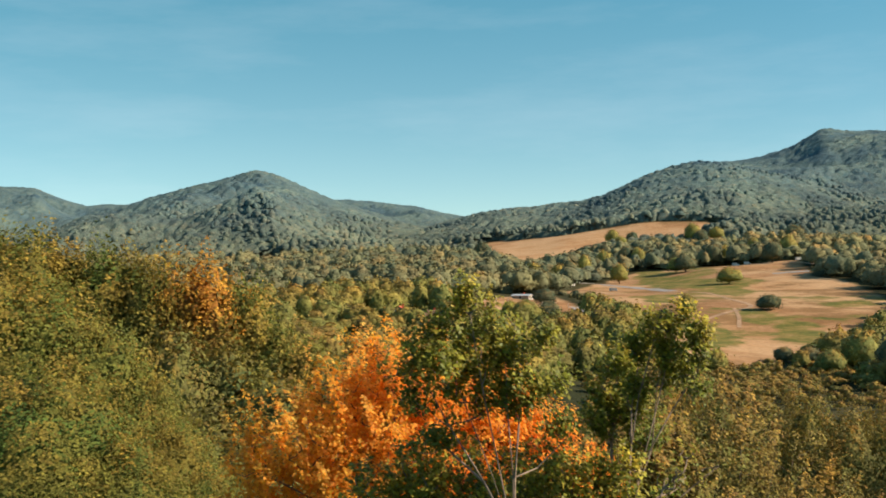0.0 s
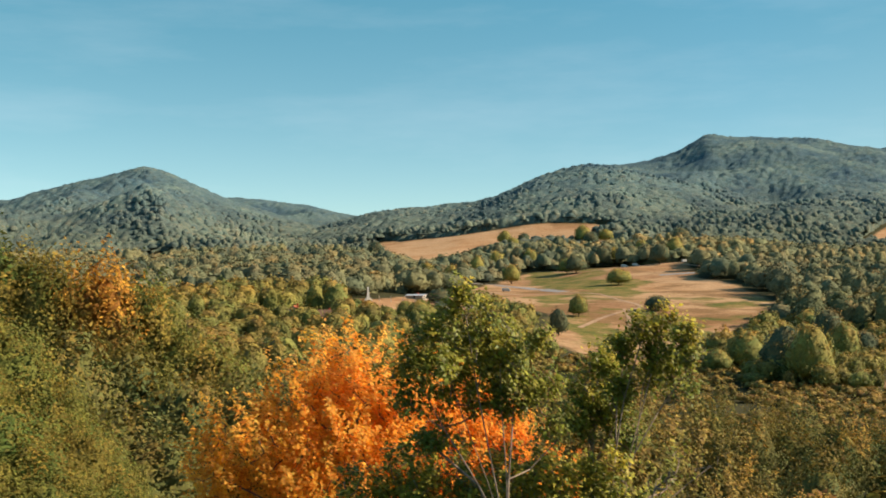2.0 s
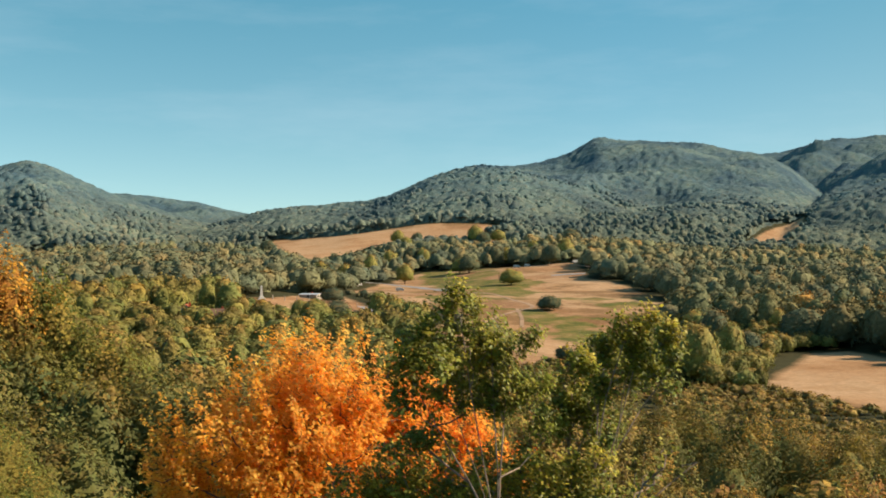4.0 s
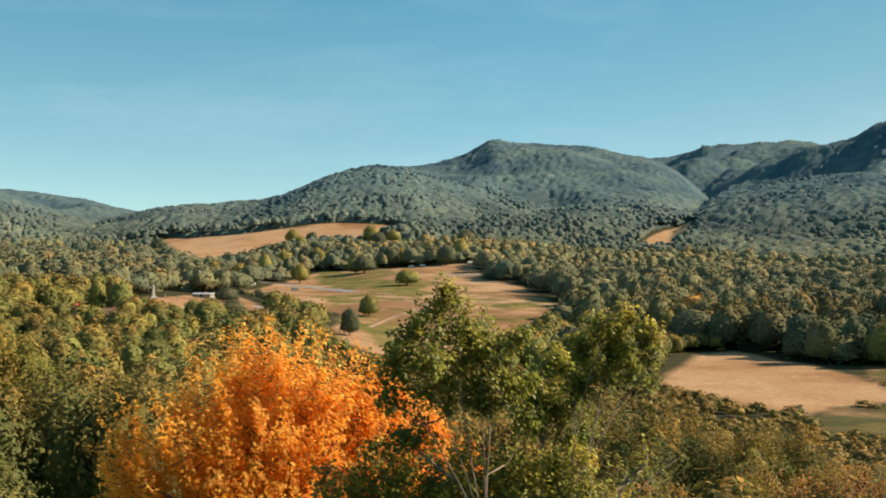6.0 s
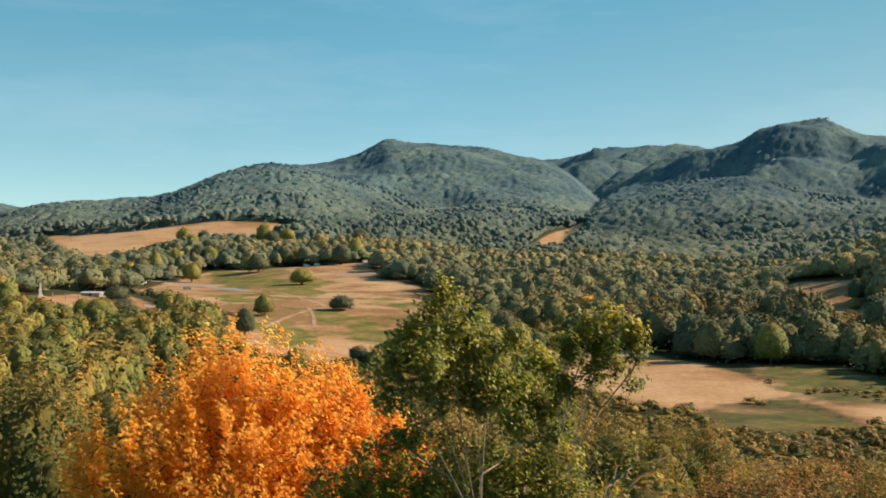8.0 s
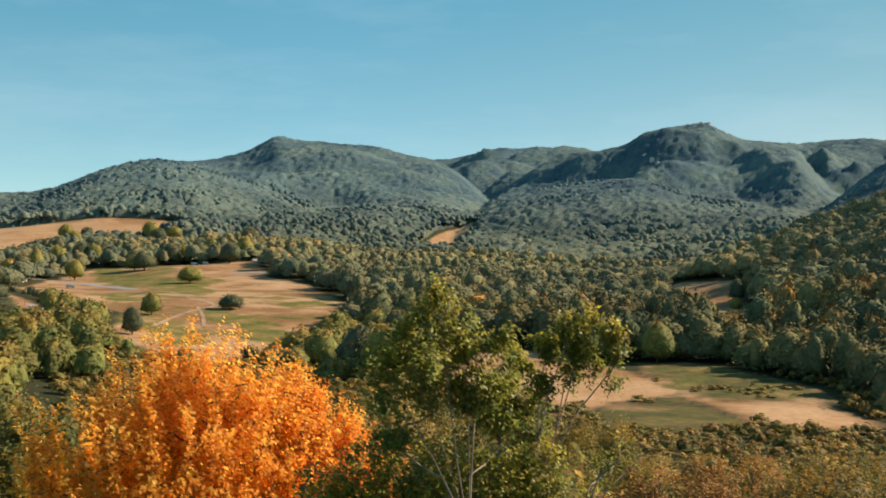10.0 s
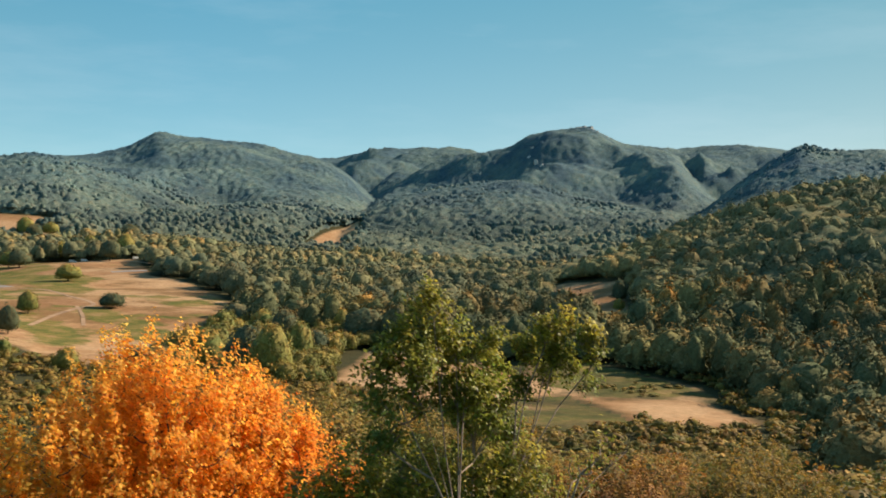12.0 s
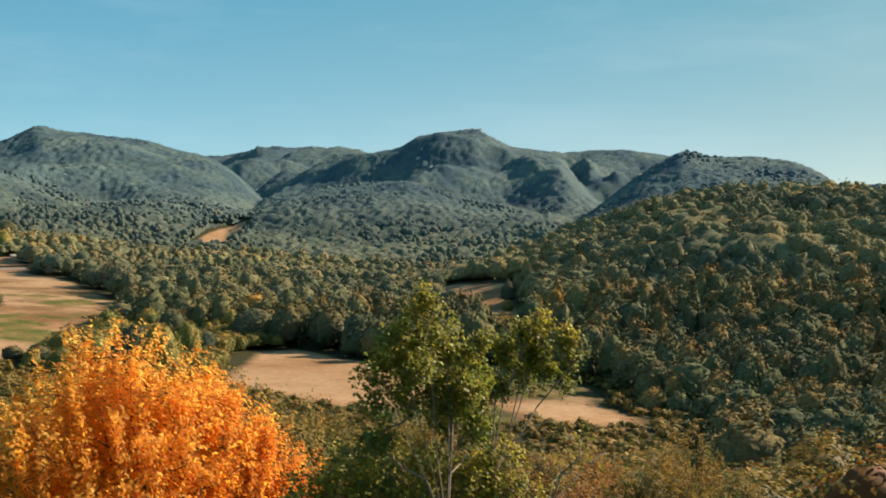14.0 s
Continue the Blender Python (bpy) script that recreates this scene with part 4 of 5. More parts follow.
for k in range(20):
    bearing = -7.0 + 22.0 * (k + rh.uniform(0, 0.8)) / 20
    dd = (66, 74, 69, 62)[k % 4] + rh.uniform(-2, 2)
    x, y = 1.5 + dd * math.sin(radians(bearing)), dd * math.cos(radians(bearing))
    drop = np.interp(bearing, [-7, -3, 2, 8, 12, 15], [0.102, 0.103, 0.113, 0.127, 0.134, 0.15]) + rh.uniform(0, 0.012) + (0.03 if dd < 65 else 0)
    size = max(0.25, (EYE - drop * dd - float(ground(x, y))) / 9.0)
    plant(f"hedge{k % 3}", x, y, size, rh.uniform(0, 360), "olive-green slope tree with russet upper shoots", "tree", "trees on the slope", 0.2, rh.uniform(0.9, 1.2) / size)

# ---- near trees with stems, twigs and single leaves ----
def grown_tree(name, base, fork, lumps, n_tips, per_tip, leaf, spread, leaf_mat, bark_mat, seed, label, category="tree", group="", stem_r=0.05, up=0.5, stems=1, shoots=0.45, rise=0.4):
    """A tree or bush grown towards tips spread through its crown: stems, thinning limbs, and leaves about each tip."""
    rng = np.random.default_rng(seed)
    base, fork = np.array(base, float), np.array(fork, float)
    lumps = np.array(lumps, float)
    w = lumps[:, 3] ** 2.2
    which = rng.choice(len(lumps), n_tips, p=w / w.sum())
    d = rng.normal(0, 1, (n_tips, 3))
    d /= np.linalg.norm(d, axis=1, keepdims=True)
    tips = lumps[which, :3] + d * (lumps[which, 3] * rng.uniform(0.35, 1.0, n_tips) ** 0.6)[:, None] * [1, 1, 0.85]
    nodes = [base, base + (fork - base) * 0.5 + rng.normal(0, 0.05, 3), fork]
    parent = [-1, 0, 1]
    hub = lumps[:, :3].mean(0)
    for s in range(stems):
        goal = lumps[s % len(lumps), :3]
        prev = 2
        for t in (0.3, 0.6, 0.9):
            nodes.append(fork + (goal - fork) * t + np.array([0, 0, 0.10 * math.sin(math.pi * t)]) + rng.normal(0, 0.04, 3))
            parent.append(prev)
            prev = len(nodes) - 1
    order = np.argsort(np.linalg.norm(tips - fork, axis=1))
    tip_nodes = []
    for k in order:
        p = tips[k]
        arr = np.array(nodes[2:])
        diff = p - arr
        dist = np.linalg.norm(diff, axis=1)
        cost = dist + up * np.maximum(0, -diff[:, 2] + 0.25 * dist)
        j = int(np.argmin(cost)) + 2
        q = nodes[j]
        mid = (q + p) / 2 + rng.normal(0, 0.06, 3) * dist[j - 2] + np.array([0, 0, -0.10 * dist[j - 2]])
        nodes.append(mid)
        parent.append(j)
        nodes.append(p)
        parent.append(len(nodes) - 2)
        tip_nodes.append(len(nodes) - 1)
    count = np.zeros(len(nodes))
    count[tip_nodes] = 1
    for k in range(len(nodes) - 1, 0, -1):
        count[parent[k]] += count[k]
    rad = stem_r * np.sqrt(np.maximum(count, 1) / count[2]) * 0.92 + 0.0035
    root = tagged(new(name), label, category, group)
    root.matrix_basis = pose(*base)
    vs, fs = [], []
    tv, tf = [], []
    for k in range(1, len(nodes)):
        a, b2 = nodes[parent[k]] - base, nodes[k] - base
        v2, f2 = tube([a, b2], [min(rad[parent[k]], rad[k] * 1.5), rad[k]], 7 if rad[k] > 0.02 else 4)
        if k <= 2 + 3 * stems:
            tf += [tuple(i + len(tv) for i in f) for f in f2]
            tv += [q[:] for q in v2]
        else:
            fs += [tuple(i + len(vs) for i in f) for f in f2]
            vs += [q[:] for q in v2]
    link_mesh("trunk", tv, tf, bark_mat, root, smooth=True)
    tagged(link_mesh("branchwork", vs, fs, bark_mat, root, smooth=True), kind="stuff")
    tips = np.array([nodes[k] for k in tip_nodes])
    inner = np.array([nodes[k - 1] for k in tip_nodes])
    n = len(tips) * per_tip
    own = np.repeat(np.arange(len(tips)), per_tip)
    out = tips - np.array([hub[0], hub[1], hub[2] - 1.0])
    out /= np.linalg.norm(out, axis=1, keepdims=True)
    plume = out * (1 - rise) + np.array([0, 0, 1.0]) * rise + rng.normal(0, 0.22, (len(tips), 3))
    plume /= np.linalg.norm(plume, axis=1, keepdims=True)
    length = shoots * rng.uniform(0.5, 1.25, len(tips))
    q = rng.uniform(-0.45, 0.55, n)
    pts = tips[own] + plume[own] * (q * length[own])[:, None] + rng.normal(0, spread, (n, 3)) * (1.15 - 0.9 * np.abs(q))[:, None]
    nrm = (pts - hub) * 0.10 + plume[own] * 0.3 + [0.5, -0.1, 0.6]
    v, f = cards(rng, pts - base, nrm, np.full(n, leaf), 0.42)
    z0, z1 = pts[:, 2].min(), pts[:, 2].max()
    clump = rng.uniform(0, 1, len(tips))
    crown = np.clip((np.repeat(pts[:, 2], 4) - z0) / (z1 - z0), 0, 1) ** 1.2
    tint = np.repeat(clump[own], 4)
    tagged(link_mesh("foliage", v, f, leaf_mat, root, [("crown", crown), ("tint", tint)]), kind="stuff")
    return root


grown_tree("orange_tree", (-3.3, 21.5, float(ground(-3.3, 21.5)) - 0.2), (-3.3, 21.5, 34.0),
           [(-4.05, 21.2, 37.75, 0.75), (-3.5, 21.5, 37.5, 0.9), (-4.8, 20.7, 37.1, 0.8), (-5.5, 20.2, 36.4, 0.95), (-2.6, 22.1, 37.3, 0.75), (-1.9, 22.7, 36.9, 0.6), (-6.2, 19.9, 36.2, 0.5),
            (-1.4, 22.6, 36.2, 0.8), (-2.6, 21.5, 36.2, 1.3), (-3.9, 21.0, 36.0, 1.4), (-3.3, 22.6, 36.4, 1.2), (-5.6, 21.4, 35.4, 1.3), (-1.6, 21.6, 35.3, 1.1), (-3.6, 20.4, 35.2, 1.4), (-4.4, 22.6, 36.2, 1.1), (-6.3, 20.6, 34.9, 0.8)],
           1080, 62, 0.048, 0.062, M_ORANGE, M_DARKBARK, 21, "bright orange autumn tree with dense leaves and thin stems", stem_r=0.11, stems=7, shoots=1.25, rise=0.68)
grown_tree("orange_tree", (-1.5, 22.8, float(ground(-1.5, 22.8)) - 0.2), (-1.5, 22.8, 34.2),
           [(-1.9, 22.8, 36.9, 0.7), (-1.3, 22.7, 36.3, 0.85), (-0.8, 22.6, 35.8, 0.75), (-1.9, 22.4, 35.8, 1.1), (-0.4, 22.6, 35.2, 0.8), (-1.4, 22.4, 35.0, 1.1)],
           420, 52, 0.043, 0.075, M_FLAME, M_DARKBARK, 22, "flame red-orange autumn tree with airy branches", stem_r=0.08, stems=5, shoots=1.1, rise=0.6)
grown_tree("green_tree", (0.6, 15.25, float(ground(0.6, 15.25)) - 0.2), (0.53, 15.2, 36.25),
           [(-0.29, 15.0, 38.82, 0.34), (0.41, 15.19, 38.95, 0.3), (0.64, 15.39, 38.64, 0.35), (-0.69, 14.78, 38.54, 0.27), (0.0, 15.0, 39.5, 0.18), (0.12, 15.1, 39.25, 0.28), (-0.2, 15.0, 39.2, 0.22), (-0.61, 14.79, 39.0, 0.14), (-0.84, 14.68, 38.96, 0.09),
            (0.12, 15.3, 38.72, 0.4), (1.0, 15.27, 38.86, 0.17), (-0.94, 14.67, 38.46, 0.12), (-0.36, 15.0, 38.3, 0.36), (0.12, 15.5, 38.18, 0.38), (0.62, 15.4, 38.13, 0.36), (0.99, 15.57, 38.24, 0.28), (-0.62, 14.89, 38.04, 0.22), (-0.1, 14.5, 38.6, 0.24), (0.3, 15.9, 38.7, 0.3), (-0.45, 15.3, 37.6, 0.24), (1.05, 15.7, 37.65, 0.24), (-0.75, 15.0, 37.45, 0.18)],
           330, 36, 0.038, 0.056, M_GREEN, M_BARK, 31, "young green tree with slender pale forking stems", stem_r=0.022, stems=5, up=0.8, shoots=0.36, rise=0.08)
grown_tree("green_tree", (1.7, 16.9, float(ground(1.7, 16.9)) - 0.2), (1.7, 16.85, 36.3),
           [(2.23, 16.55, 38.92, 0.2), (2.45, 16.62, 38.54, 0.22), (1.92, 16.79, 38.59, 0.22), (2.88, 16.25, 38.59, 0.13), (2.5, 16.61, 39.04, 0.17), (2.74, 16.37, 38.86, 0.18), (2.79, 16.36, 38.14, 0.13), (2.26, 16.85, 38.26, 0.2), (1.88, 16.9, 38.01, 0.2), (1.67, 17.12, 38.28, 0.17), (2.61, 16.5, 38.34, 0.1)],
           165, 36, 0.038, 0.055, M_GREEN, M_BARK, 32, "slim green tree leaning with pale bare lower stems", stem_r=0.021, stems=5, up=0.8, shoots=0.36, rise=0.08)
grown_tree("green_tree", (1.3, 17.6, float(ground(1.3, 17.6)) - 0.2), (1.35, 17.6, 36.4),
           [(1.49, 17.54, 38.37, 0.21), (1.35, 17.55, 37.93, 0.3), (1.69, 17.42, 37.73, 0.26), (1.22, 17.56, 37.53, 0.32), (1.83, 17.5, 37.32, 0.3)],
           120, 45, 0.036, 0.055, M_GREEN, M_BARK, 33, "small green tree standing between two others", stem_r=0.028, stems=3, up=0.8, rise=0.1)
# thin dry branches with few leaves
grown_tree("dry_bush", (2.2, 15.6, float(ground(2.2, 15.6)) - 0.1), (2.15, 15.6, 36.3),
           [(3.25, 15.5, 37.35, 0.12), (2.75, 15.5, 37.25, 0.25), (2.5, 15.7, 36.9, 0.3)], 26, 7, 0.04, 0.05, M_GREEN, M_BARK, 39, "nearly bare bush with pale arching twigs", "bush", "", 0.02, 0.5, 3)
# low leafy branches round the stems
for k, (x, y, z, r, n) in enumerate([(-0.9, 15.4, 37.0, 0.45, 60), (-0.2, 15.9, 37.0, 0.55, 70), (1.15, 16.1, 37.1, 0.45, 60), (1.75, 16.2, 36.8, 0.45, 60), (0.4, 16.8, 37.0, 0.65, 70), (-1.5, 15.3, 36.8, 0.35, 45)]):
    grown_tree("low_bush", (x, y, float(ground(x, y)) - 0.1), (x, y, z - 2.2),
               [(x, y, z, r), (x + 0.3, y + 0.1, z - 0.4, r), (x - 0.35, y, z - 0.5, r * 1.1), (x, y + 0.2, z - 1.0, r * 1.3)],
               n, 55, 0.042, 0.075, M_GREEN, M_BARK, 40 + k, "leafy green bush growing among slender tree stems", "bush", "bushes round the stems", 0.03, 0.5, 3)
# russet and olive bushes on the slope
BUSHES = [(12.2, 28.4, 35.75, 1.7, 0), (10.8, 27.2, 34.9, 1.2, 0), (13.6, 29.5, 35.0, 1.4, 0), (10.3, 33.3, 34.2, 1.3, 1), (12.6, 35.0, 33.9, 1.5, 1), (8.6, 33.0, 33.8, 1.3, 1), (15.6, 42.9, 33.0, 1.8, 1), (6.6, 31.0, 34.2, 1.2, 0),
          (3.3, 36.2, 35.8, 1.7, 2), (1.2, 37.4, 36.6, 1.6, 2), (4.8, 38.6, 34.6, 1.8, 2), (2.6, 33.0, 35.0, 1.4, 2), (0.6, 27.5, 36.5, 0.9, 2), (-0.6, 33.0, 35.4, 1.5, 2), (6.6, 41.0, 34.0, 2.0, 2), (8.6, 46.0, 33.0, 2.0, 2), (-1.8, 35.5, 36.0, 1.5, 2), (3.0, 42.0, 34.8, 1.8, 0), (5.6, 34.0, 34.6, 1.3, 0)]
for k, (x, y, z, r, kind) in enumerate(BUSHES):
    zg, r = float(ground(x, y)), r * (1.3, 1.1, 1.4)[kind]
    big = kind == 0 and 10 < x and y < 30
    z = z - (1.9 if kind == 2 and x > 2 else 1.2 if y > 30 and kind == 0 else 0)
    grown_tree("wild_bush", (x, y, zg - 0.1), (x, y, zg + 0.6),
               [(x, y, z - 0.75 * r, r * 0.62), (x + 0.5 * r, y, z - 1.1 * r, r * 0.62), (x - 0.55 * r, y + 0.2 * r, z - 1.05 * r, r * 0.6), (x, y - 0.5 * r, z - 1.3 * r, r * 0.7), (x + 0.2 * r, y - 0.3 * r, z - 2.0 * r, r * 0.9), (x - 0.6 * r, y, z - 2.0 * r, r * 0.8)],
               300 if big else 150, 50 if big else 44, 0.048 if big else (0.066, 0.058, 0.07)[kind], 0.07 if big else 0.10, (M_SLOPE, M_RUST, M_OLIVE)[kind], M_DARKBARK, 60 + k,
               ("brownish green bush with thin upright shoots", "russet autumn bush on the slope", "olive green wild bush with airy shoots")[kind], "bush", "bushes on the slope", 0.04, 0.4, 4, 0.75, 0.7)


# ---- roads, tracks and small buildings in the valley ----
M_ROAD = plain("worn_asphalt", (0.27, 0.24, 0.22), 0.9, 0.3, 0.3)
M_DUST = plain("pale_dust", (0.33, 0.205, 0.12), 0.95, 0.12, 0.45)
M_WHITE = plain("white_paint", (0.62, 0.60, 0.56), 0.7, 1.5, 0.12)
M_TILE = plain("red_roof_tiles", (0.42, 0.085, 0.045), 0.8, 2.5, 0.3)
M_BROWNROOF = plain("brown_roof", (0.20, 0.11, 0.07), 0.85, 2.5, 0.3)
M_GREYROOF = plain("grey_sheet_roof", (0.42, 0.43, 0.45), 0.5, 1.2, 0.15)
M_GLASS = plain("dark_window", (0.03, 0.035, 0.04), 0.15, 1.0, 0.1)
M_TYRE = plain("tyre_rubber", (0.02, 0.02, 0.02), 0.8, 4.0, 0.2)
M_ROCK = plain("grey_rock", (0.30, 0.29, 0.28), 0.9, 0.12, 0.45)
M_SCREE = plain("pale_scree", (0.46, 0.42, 0.38), 0.95, 0.2, 0.3)
M_POST = plain("grey_wood", (0.42, 0.37, 0.31), 0.9, 3.0, 0.3)


def ribbon(name, pts, width, material, label, lift=0.12):
    """A road laid on the ground along a smoothed line."""
    p = np.array(pts, float)
    for _ in range(3):
        p = np.concatenate([p[:1], np.stack([0.75 * p[:-1] + 0.25 * p[1:], 0.25 * p[:-1] + 0.75 * p[1:]], 1).reshape(-1, 2), p[-1:]])
    fine = []
    for a, b2 in zip(p[:-1], p[1:]):
        m = max(1, int(np.linalg.norm(b2 - a) / 2.5))
        fine += [a + (b2 - a) * k / m for k in range(m)]
    p = np.array(fine + [p[-1]])
    t = np.gradient(p, axis=0)
    t /= np.linalg.norm(t, axis=1, keepdims=True) + 1e-9
    side = np.stack([-t[:, 1], t[:, 0]], 1)
    rows = []
    for w in (-0.5, -0.17, 0.17, 0.5):
        wob = 1 + 0.25 * (fbm(p[:, 0] / 6 + w, p[:, 1] / 6, 2, 9) - 0.5)
        q = p + side * (w * width * wob)[:, None]
        rows.append(np.column_stack([q, ground(q[:, 0], q[:, 1]) + lift]))
    v = np.stack(rows, 1).reshape(-1, 3)
    i, j = np.meshgrid(np.arange(len(p) - 1), np.arange(3), indexing="ij")
    a = (i * 4 + j).ravel()
    f = np.stack([a, a + 4, a + 5, a + 1], 1)
    ob = link_mesh(name, v, f, material, None, smooth=True)
    return tagged(ob, label, "road", "", "structure")


ribbon("road", [(-172, 735), (-164, 750), (-141, 718), (-122, 686), (-104, 641), (-92, 622)], 7.0, M_ROAD, "pale asphalt road crossing the dry meadow")
ribbon("road", [(-106, 392), (-101.5, 417), (-101, 450), (-112, 480)], 6.0, M_ROAD, "grey asphalt road beside green trees")
ribbon("road", [(-112, 800), (-93, 812), (-70, 834), (-35, 836), (-18, 800)], 4.0, M_DUST, "dusty field road along the meadow edge")
ribbon("track", [(-48, 744), (-41, 746), (-26, 747)], 7.0, M_ROAD, "short pale paved strip on the meadow")
ribbon("track", [(-69, 600), (-52, 548), (-39, 520), (-48, 503), (-54, 472), (-58, 439)], 2.2, M_DUST, "pale dirt track winding over the meadow")
ribbon("track", [(-142, 628), (-113, 597), (-94, 609), (-80, 619), (-69, 600)], 3.5, M_DUST, "broad pale dirt track through the meadow")
ribbon("track", [(-48, 512), (-43, 482), (-40, 450)], 1.6, M_DUST, "narrow dirt path on the meadow")


def box(bm, x0, x1, y0, y1, z0, z1, bevel=0.0):
    r = bmesh.ops.create_cube(bm, size=1.0)
    for v in r["verts"]:
        v.co = ((x0 + x1) / 2 + v.co.x * (x1 - x0), (y0 + y1) / 2 + v.co.y * (y1 - y0), (z0 + z1) / 2 + v.co.z * (z1 - z0))
    if bevel:
        bmesh.ops.bevel(bm, geom=[e for e in bm.edges if e.verts[0] in r["verts"]], offset=bevel, segments=2, affect="EDGES")
    return r["verts"]


def house(x, y, turn, w, d, h, roof_h, roof_mat, label, name="house", wall_mat=None):
    root = tagged(new(name), label, "house")
    root.matrix_basis = pose(x, y, float(ground(x, y)) - 0.3, 0, 0, turn)
    bm = bmesh.new()
    pts = [(-w / 2, 0), (w / 2, 0), (w / 2, h), (0, h + roof_h), (-w / 2, h)]
    a = [bm.verts.new((px, -d / 2, pz)) for px, pz in pts]
    c = [bm.verts.new((px, d / 2, pz)) for px, pz in pts]
    bm.faces.new(a)
    bm.faces.new(c[::-1])
    for k in range(5):
        bm.faces.new((a[k], c[k], c[(k + 1) % 5], a[(k + 1) % 5]))
    bmesh.ops.recalc_face_normals(bm, faces=bm.faces)
    part("wall", bm, wall_mat or M_WHITE, root)
    for sgn in (-1, 1):
        bm = bmesh.new()
        q = [(0, h + roof_h + 0.12), (sgn * (w / 2 + 0.5), h - 0.5 * 2 * roof_h / w + 0.12)]
        vs = [bm.verts.new((px, sy * (d / 2 + 0.4), pz + up)) for px, pz in q for sy in (-1, 1) for up in (0, 0.18)]
        bmesh.ops.convex_hull(bm, input=vs)
        part("roof", bm, roof_mat, root)
    bm = bmesh.new()
    box(bm, w * 0.15, w * 0.15 + 0.6, -0.3, 0.3, h, h + roof_h + 0.9)
    part("chimney", bm, M_TILE, root)
    for sy in (-1, 1):
        for px in (-w / 4, w / 4):
            bm = bmesh.new()
            box(bm, px - 0.5, px + 0.5, sy * d / 2 - 0.04, sy * d / 2 + 0.04, h * 0.4, h * 0.4 + 1.2)
            pane = part("window", bm, M_GLASS, root)
            bm = bmesh.new()
            box(bm, px - 0.6, px + 0.6, sy * d / 2 - 0.1, sy * d / 2 + 0.1, h * 0.4 - 0.1, h * 0.4 - 0.02)
            part("sill", bm, M_POST, pane)
    for sx in (-1, 1):
        bm = bmesh.new()
        box(bm, sx * w / 2 - 0.04, sx * w / 2 + 0.04, -0.5, 0.5, h * 0.4, h * 0.4 + 1.2)
        part("window", bm, M_GLASS, root)
    return root


house(-142.3, 355.2, 20, 6.0, 8.0, 3.6, 2.2, M_TILE, "small white house with a red tiled gable roof")
house(-131.5, 359.5, 100, 4.5, 7.0, 2.6, 1.6, M_BROWNROOF, "low outbuilding with a weathered brown roof")
house(-147.0, 520.0, 80, 6.0, 9.0, 1.9, 0.5, M_GREYROOF, "low weathered building with a grey sheet roof", wall_mat=M_POST)
house(-170.0, 700.0, 75, 5.0, 8.0, 2.6, 1.0, M_GREYROOF, "small pale shed with a grey roof beside trees")


def obelisk(x, y):
    root = tagged(new("obelisk"), "slender white memorial obelisk on a stepped base", "monument")
    root.matrix_basis = pose(x, y, float(ground(x, y)) - 0.1, 0, 0, 25)
    bm = bmesh.new()
    box(bm, -1.5, 1.5, -1.5, 1.5, 0, 0.5, 0.04)
    box(bm, -1.0, 1.0, -1.0, 1.0, 0.5, 1.2, 0.04)
    part("base", bm, M_WHITE, root)
    bm = bmesh.new()
    vs = box(bm, -0.55, 0.55, -0.55, 0.55, 1.2, 5.3)
    for v in vs:
        if v.co.z > 3:
            v.co.x *= 0.55
            v.co.y *= 0.55
    tip = bmesh.ops.create_cone(bm, segments=4, radius1=0.43, radius2=0.0, depth=0.6)
    for v in tip["verts"]:
        c, sn = math.cos(math.pi / 4), math.sin(math.pi / 4)
        v.co = (v.co.x * c - v.co.y * sn, v.co.x * sn + v.co.y * c, v.co.z + 5.6)
    part("shaft", bm, M_WHITE, root)


obelisk(-146.3, 445.0)


def fence_post(x, y, h):
    bm = bmesh.new()
    box(bm, -0.12, 0.12, -0.12, 0.12, -0.3, h, 0.02)
    box(bm, -0.16, 0.16, -0.16, 0.16, h, h + 0.08)
    me = bpy.data.meshes.new("fence_post")
    bm.to_mesh(me)
    bm.free()
    me.materials.append(M_POST)
    ob = tagged(new("fence_post", me), "pale wooden post at the clearing's edge", "post", "posts round the clearing")
    ob.matrix_basis = pose(x, y, float(ground(x, y)))


for k in range(8):
    fence_post(-142.5 + 4.6 * k + 0.4 * math.sin(k), 447 + 5.5 * k * 0.35 + math.cos(k * 2.0), 2.0 + 0.3 * math.sin(k * 3.1))


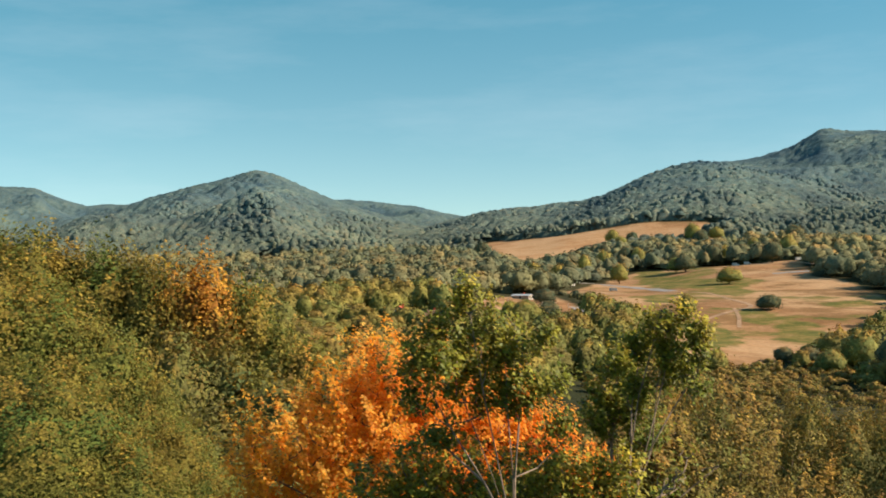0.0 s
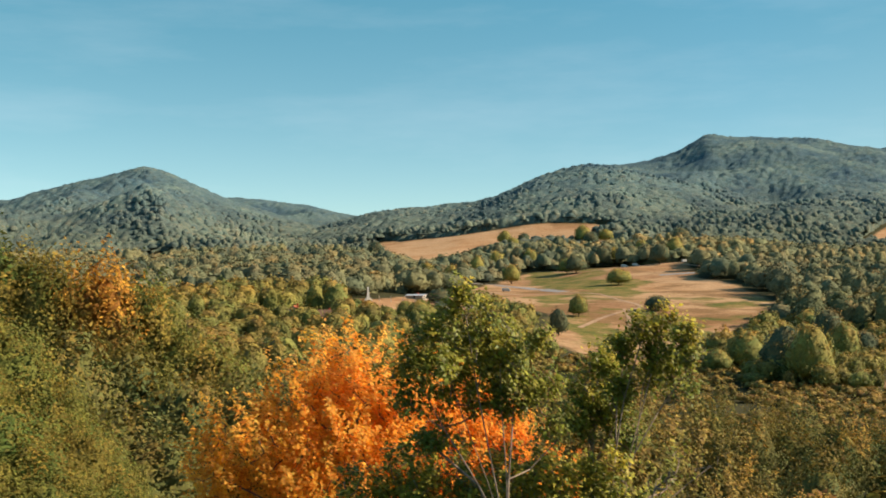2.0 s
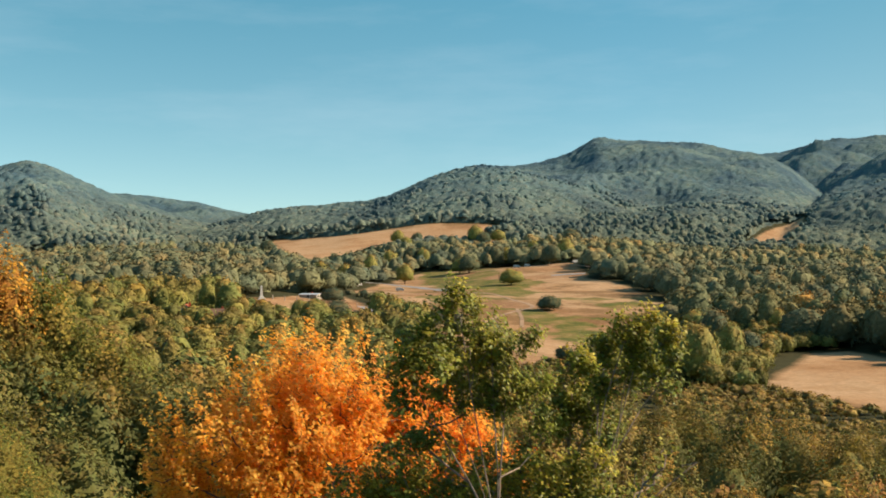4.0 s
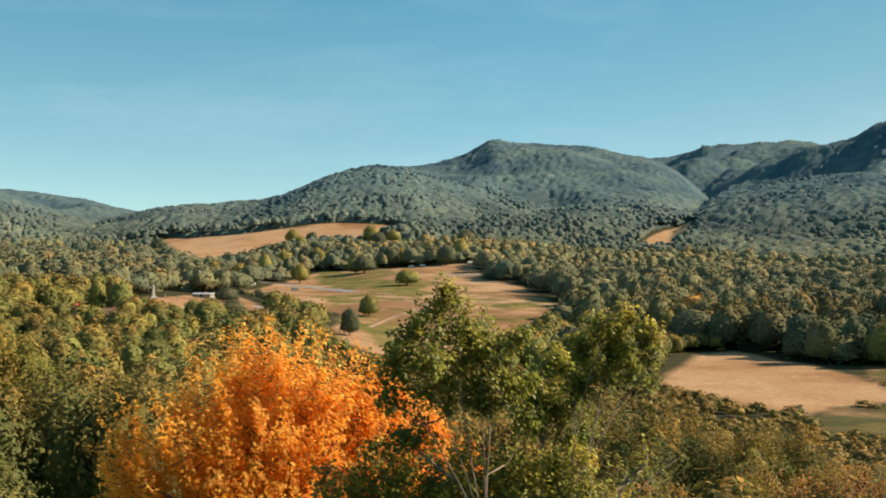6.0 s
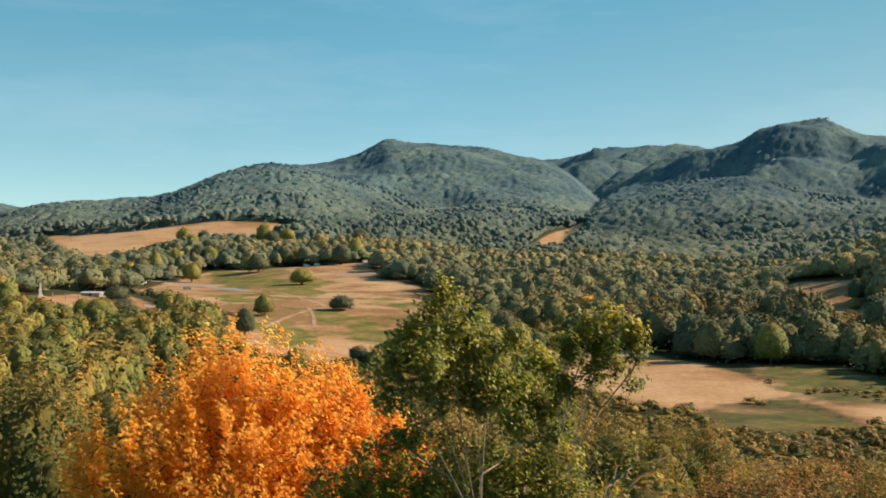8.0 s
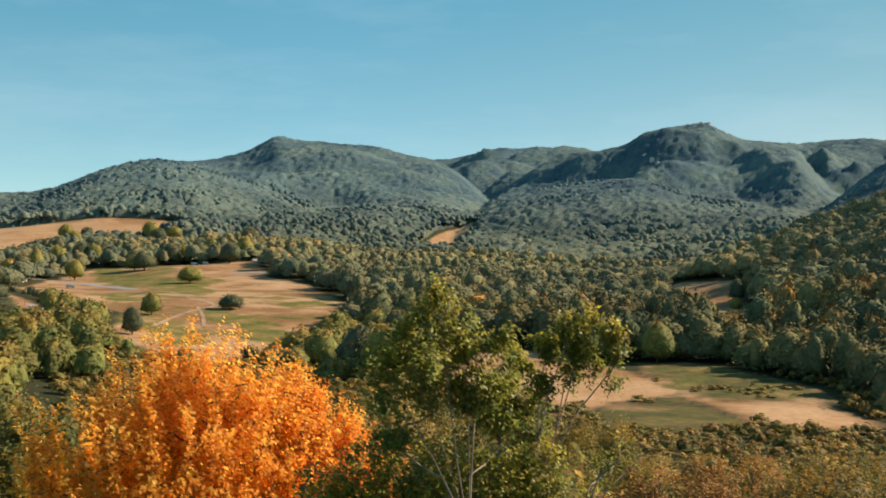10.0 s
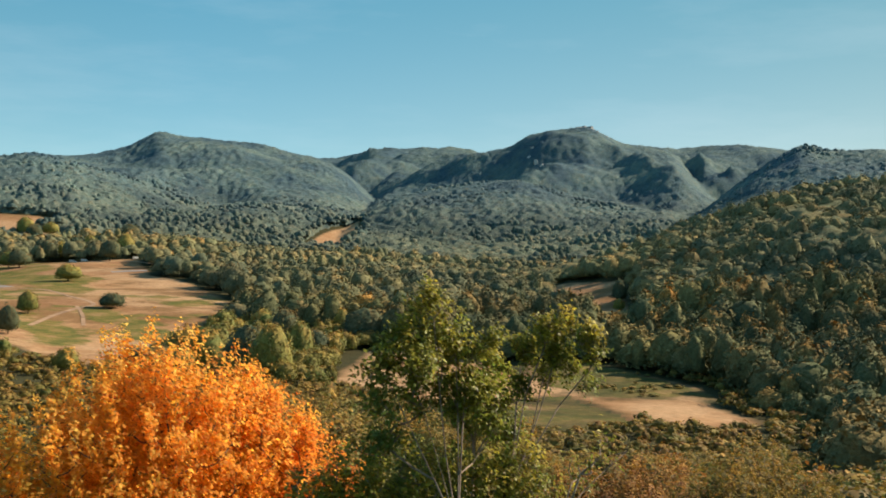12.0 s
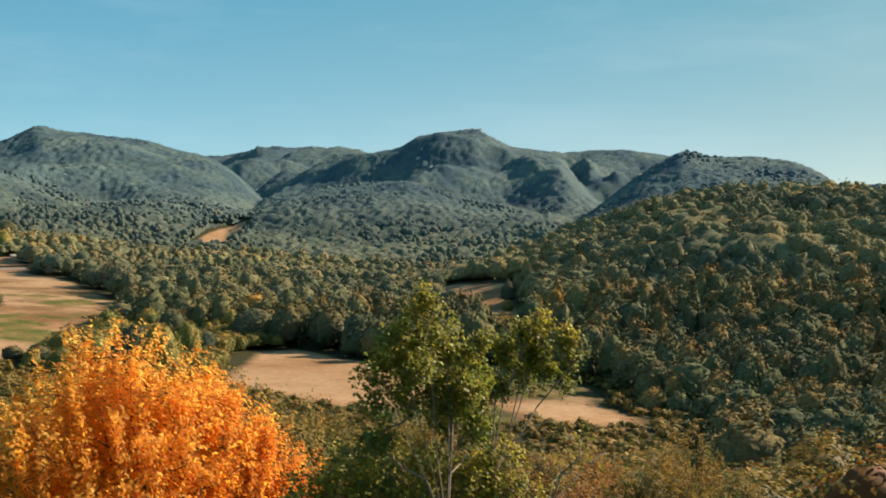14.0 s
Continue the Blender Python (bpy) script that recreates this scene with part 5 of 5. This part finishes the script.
def van(x, y, turn, label="white delivery van parked on the meadow"):
    root = tagged(new("van"), label, "vehicle", "parked vehicles")
    root.matrix_basis = pose(x, y, float(ground(x, y)) + 0.12, 0, 0, turn)
    bm = bmesh.new()
    outline = [(-2.4, 0.35), (2.4, 0.35), (2.45, 1.0), (1.75, 1.2), (1.15, 2.0), (-2.35, 2.1)]
    a = [bm.verts.new((px, -0.95, pz)) for px, pz in outline]
    c = [bm.verts.new((px, 0.95, pz)) for px, pz in outline]
    bm.faces.new(a)
    bm.faces.new(c[::-1])
    for k in range(6):
        bm.faces.new((a[k], c[k], c[(k + 1) % 6], a[(k + 1) % 6]))
    bmesh.ops.recalc_face_normals(bm, faces=bm.faces)
    bmesh.ops.bevel(bm, geom=list(bm.edges), offset=0.08, segments=2, affect="EDGES")
    part("body", bm, M_WHITE, root)
    bm = bmesh.new()
    vs = [bm.verts.new(q) for q in ((1.74, -0.8, 1.24), (1.74, 0.8, 1.24), (1.22, 0.8, 1.94), (1.22, -0.8, 1.94))]
    vs += [bm.verts.new(q) for q in ((1.80, -0.8, 1.27), (1.80, 0.8, 1.27), (1.28, 0.8, 1.97), (1.28, -0.8, 1.97))]
    bmesh.ops.convex_hull(bm, input=vs)
    part("windscreen", bm, M_GLASS, root)
    for px in (-1.5, 1.5):
        for py in (-0.88, 0.88):
            bm = bmesh.new()
            bmesh.ops.create_cone(bm, cap_ends=True, segments=16, radius1=0.36, radius2=0.36, depth=0.24)
            bmesh.ops.rotate(bm, verts=bm.verts, matrix=Matrix.Rotation(math.pi / 2, 3, "X"))
            bmesh.ops.translate(bm, verts=bm.verts, vec=(px, py, 0.36))
            wheel = part("wheel", bm, M_TYRE, root)
            bm = bmesh.new()
            bmesh.ops.create_cone(bm, cap_ends=True, segments=12, radius1=0.22, radius2=0.2, depth=0.05)
            bmesh.ops.rotate(bm, verts=bm.verts, matrix=Matrix.Rotation(math.pi / 2, 3, "X"))
            bmesh.ops.translate(bm, verts=bm.verts, vec=(px, py + math.copysign(0.13, py), 0.36))
            part("hubcap", bm, M_GREYROOF, wheel)


van(-128.9, 643.3, 10)
van(-37.5, 858.0, 30)
van(-80.0, 838.0, -10, "small white van parked on the dusty field road")
van(-72.0, 838.5, 5, "white van parked beside another on the field road")

# ---- rock on the summit and on the slope below it ----
def outcrop(x, y, count, step, depth, tall, wide, material, label, seed):
    """Weathered crags standing side by side out of the forest."""
    rr = random.Random(seed)
    root = tagged(new("rock_outcrop"), label, "rock")
    root.matrix_basis = pose(x, y, 0)
    for k in range(count):
        bm = bmesh.new()
        ox, oy = (k - count / 2) * step + rr.uniform(-0.5, 0.5) * step, rr.uniform(-depth, 0)
        zg = float(ground(x + ox, y + oy))
        hgt, rad = tall * rr.uniform(0.8, 1.25) * (1 - abs(k - count / 2) / count), wide * rr.uniform(0.75, 1.25)
        vs = [bm.verts.new((ox + rad * rr.uniform(0.6, 1.1) * math.cos(t), oy + rad * rr.uniform(0.6, 1.1) * math.sin(t), zg + z)) for z in (-8, hgt * 0.55, hgt) for t in [q * 1.047 + rr.uniform(-.3, .3) for q in range(6)]]
        for v in vs[12:]:
            v.co.x, v.co.y = ox + (v.co.x - ox) * 0.6, oy + (v.co.y - oy) * 0.6
        bmesh.ops.convex_hull(bm, input=vs)
        part("crag", bm, material, root)
    return root


outcrop(717, 1958, 14, 5.5, 22, 9.0, 5.5, M_ROCK, "pale grey craggy rock face on the summit", 9)
outcrop(524, 1690, 7, 3.2, 60, 9.0, 4.2, M_SCREE, "pale bare rock slope among the mountain trees", 12)
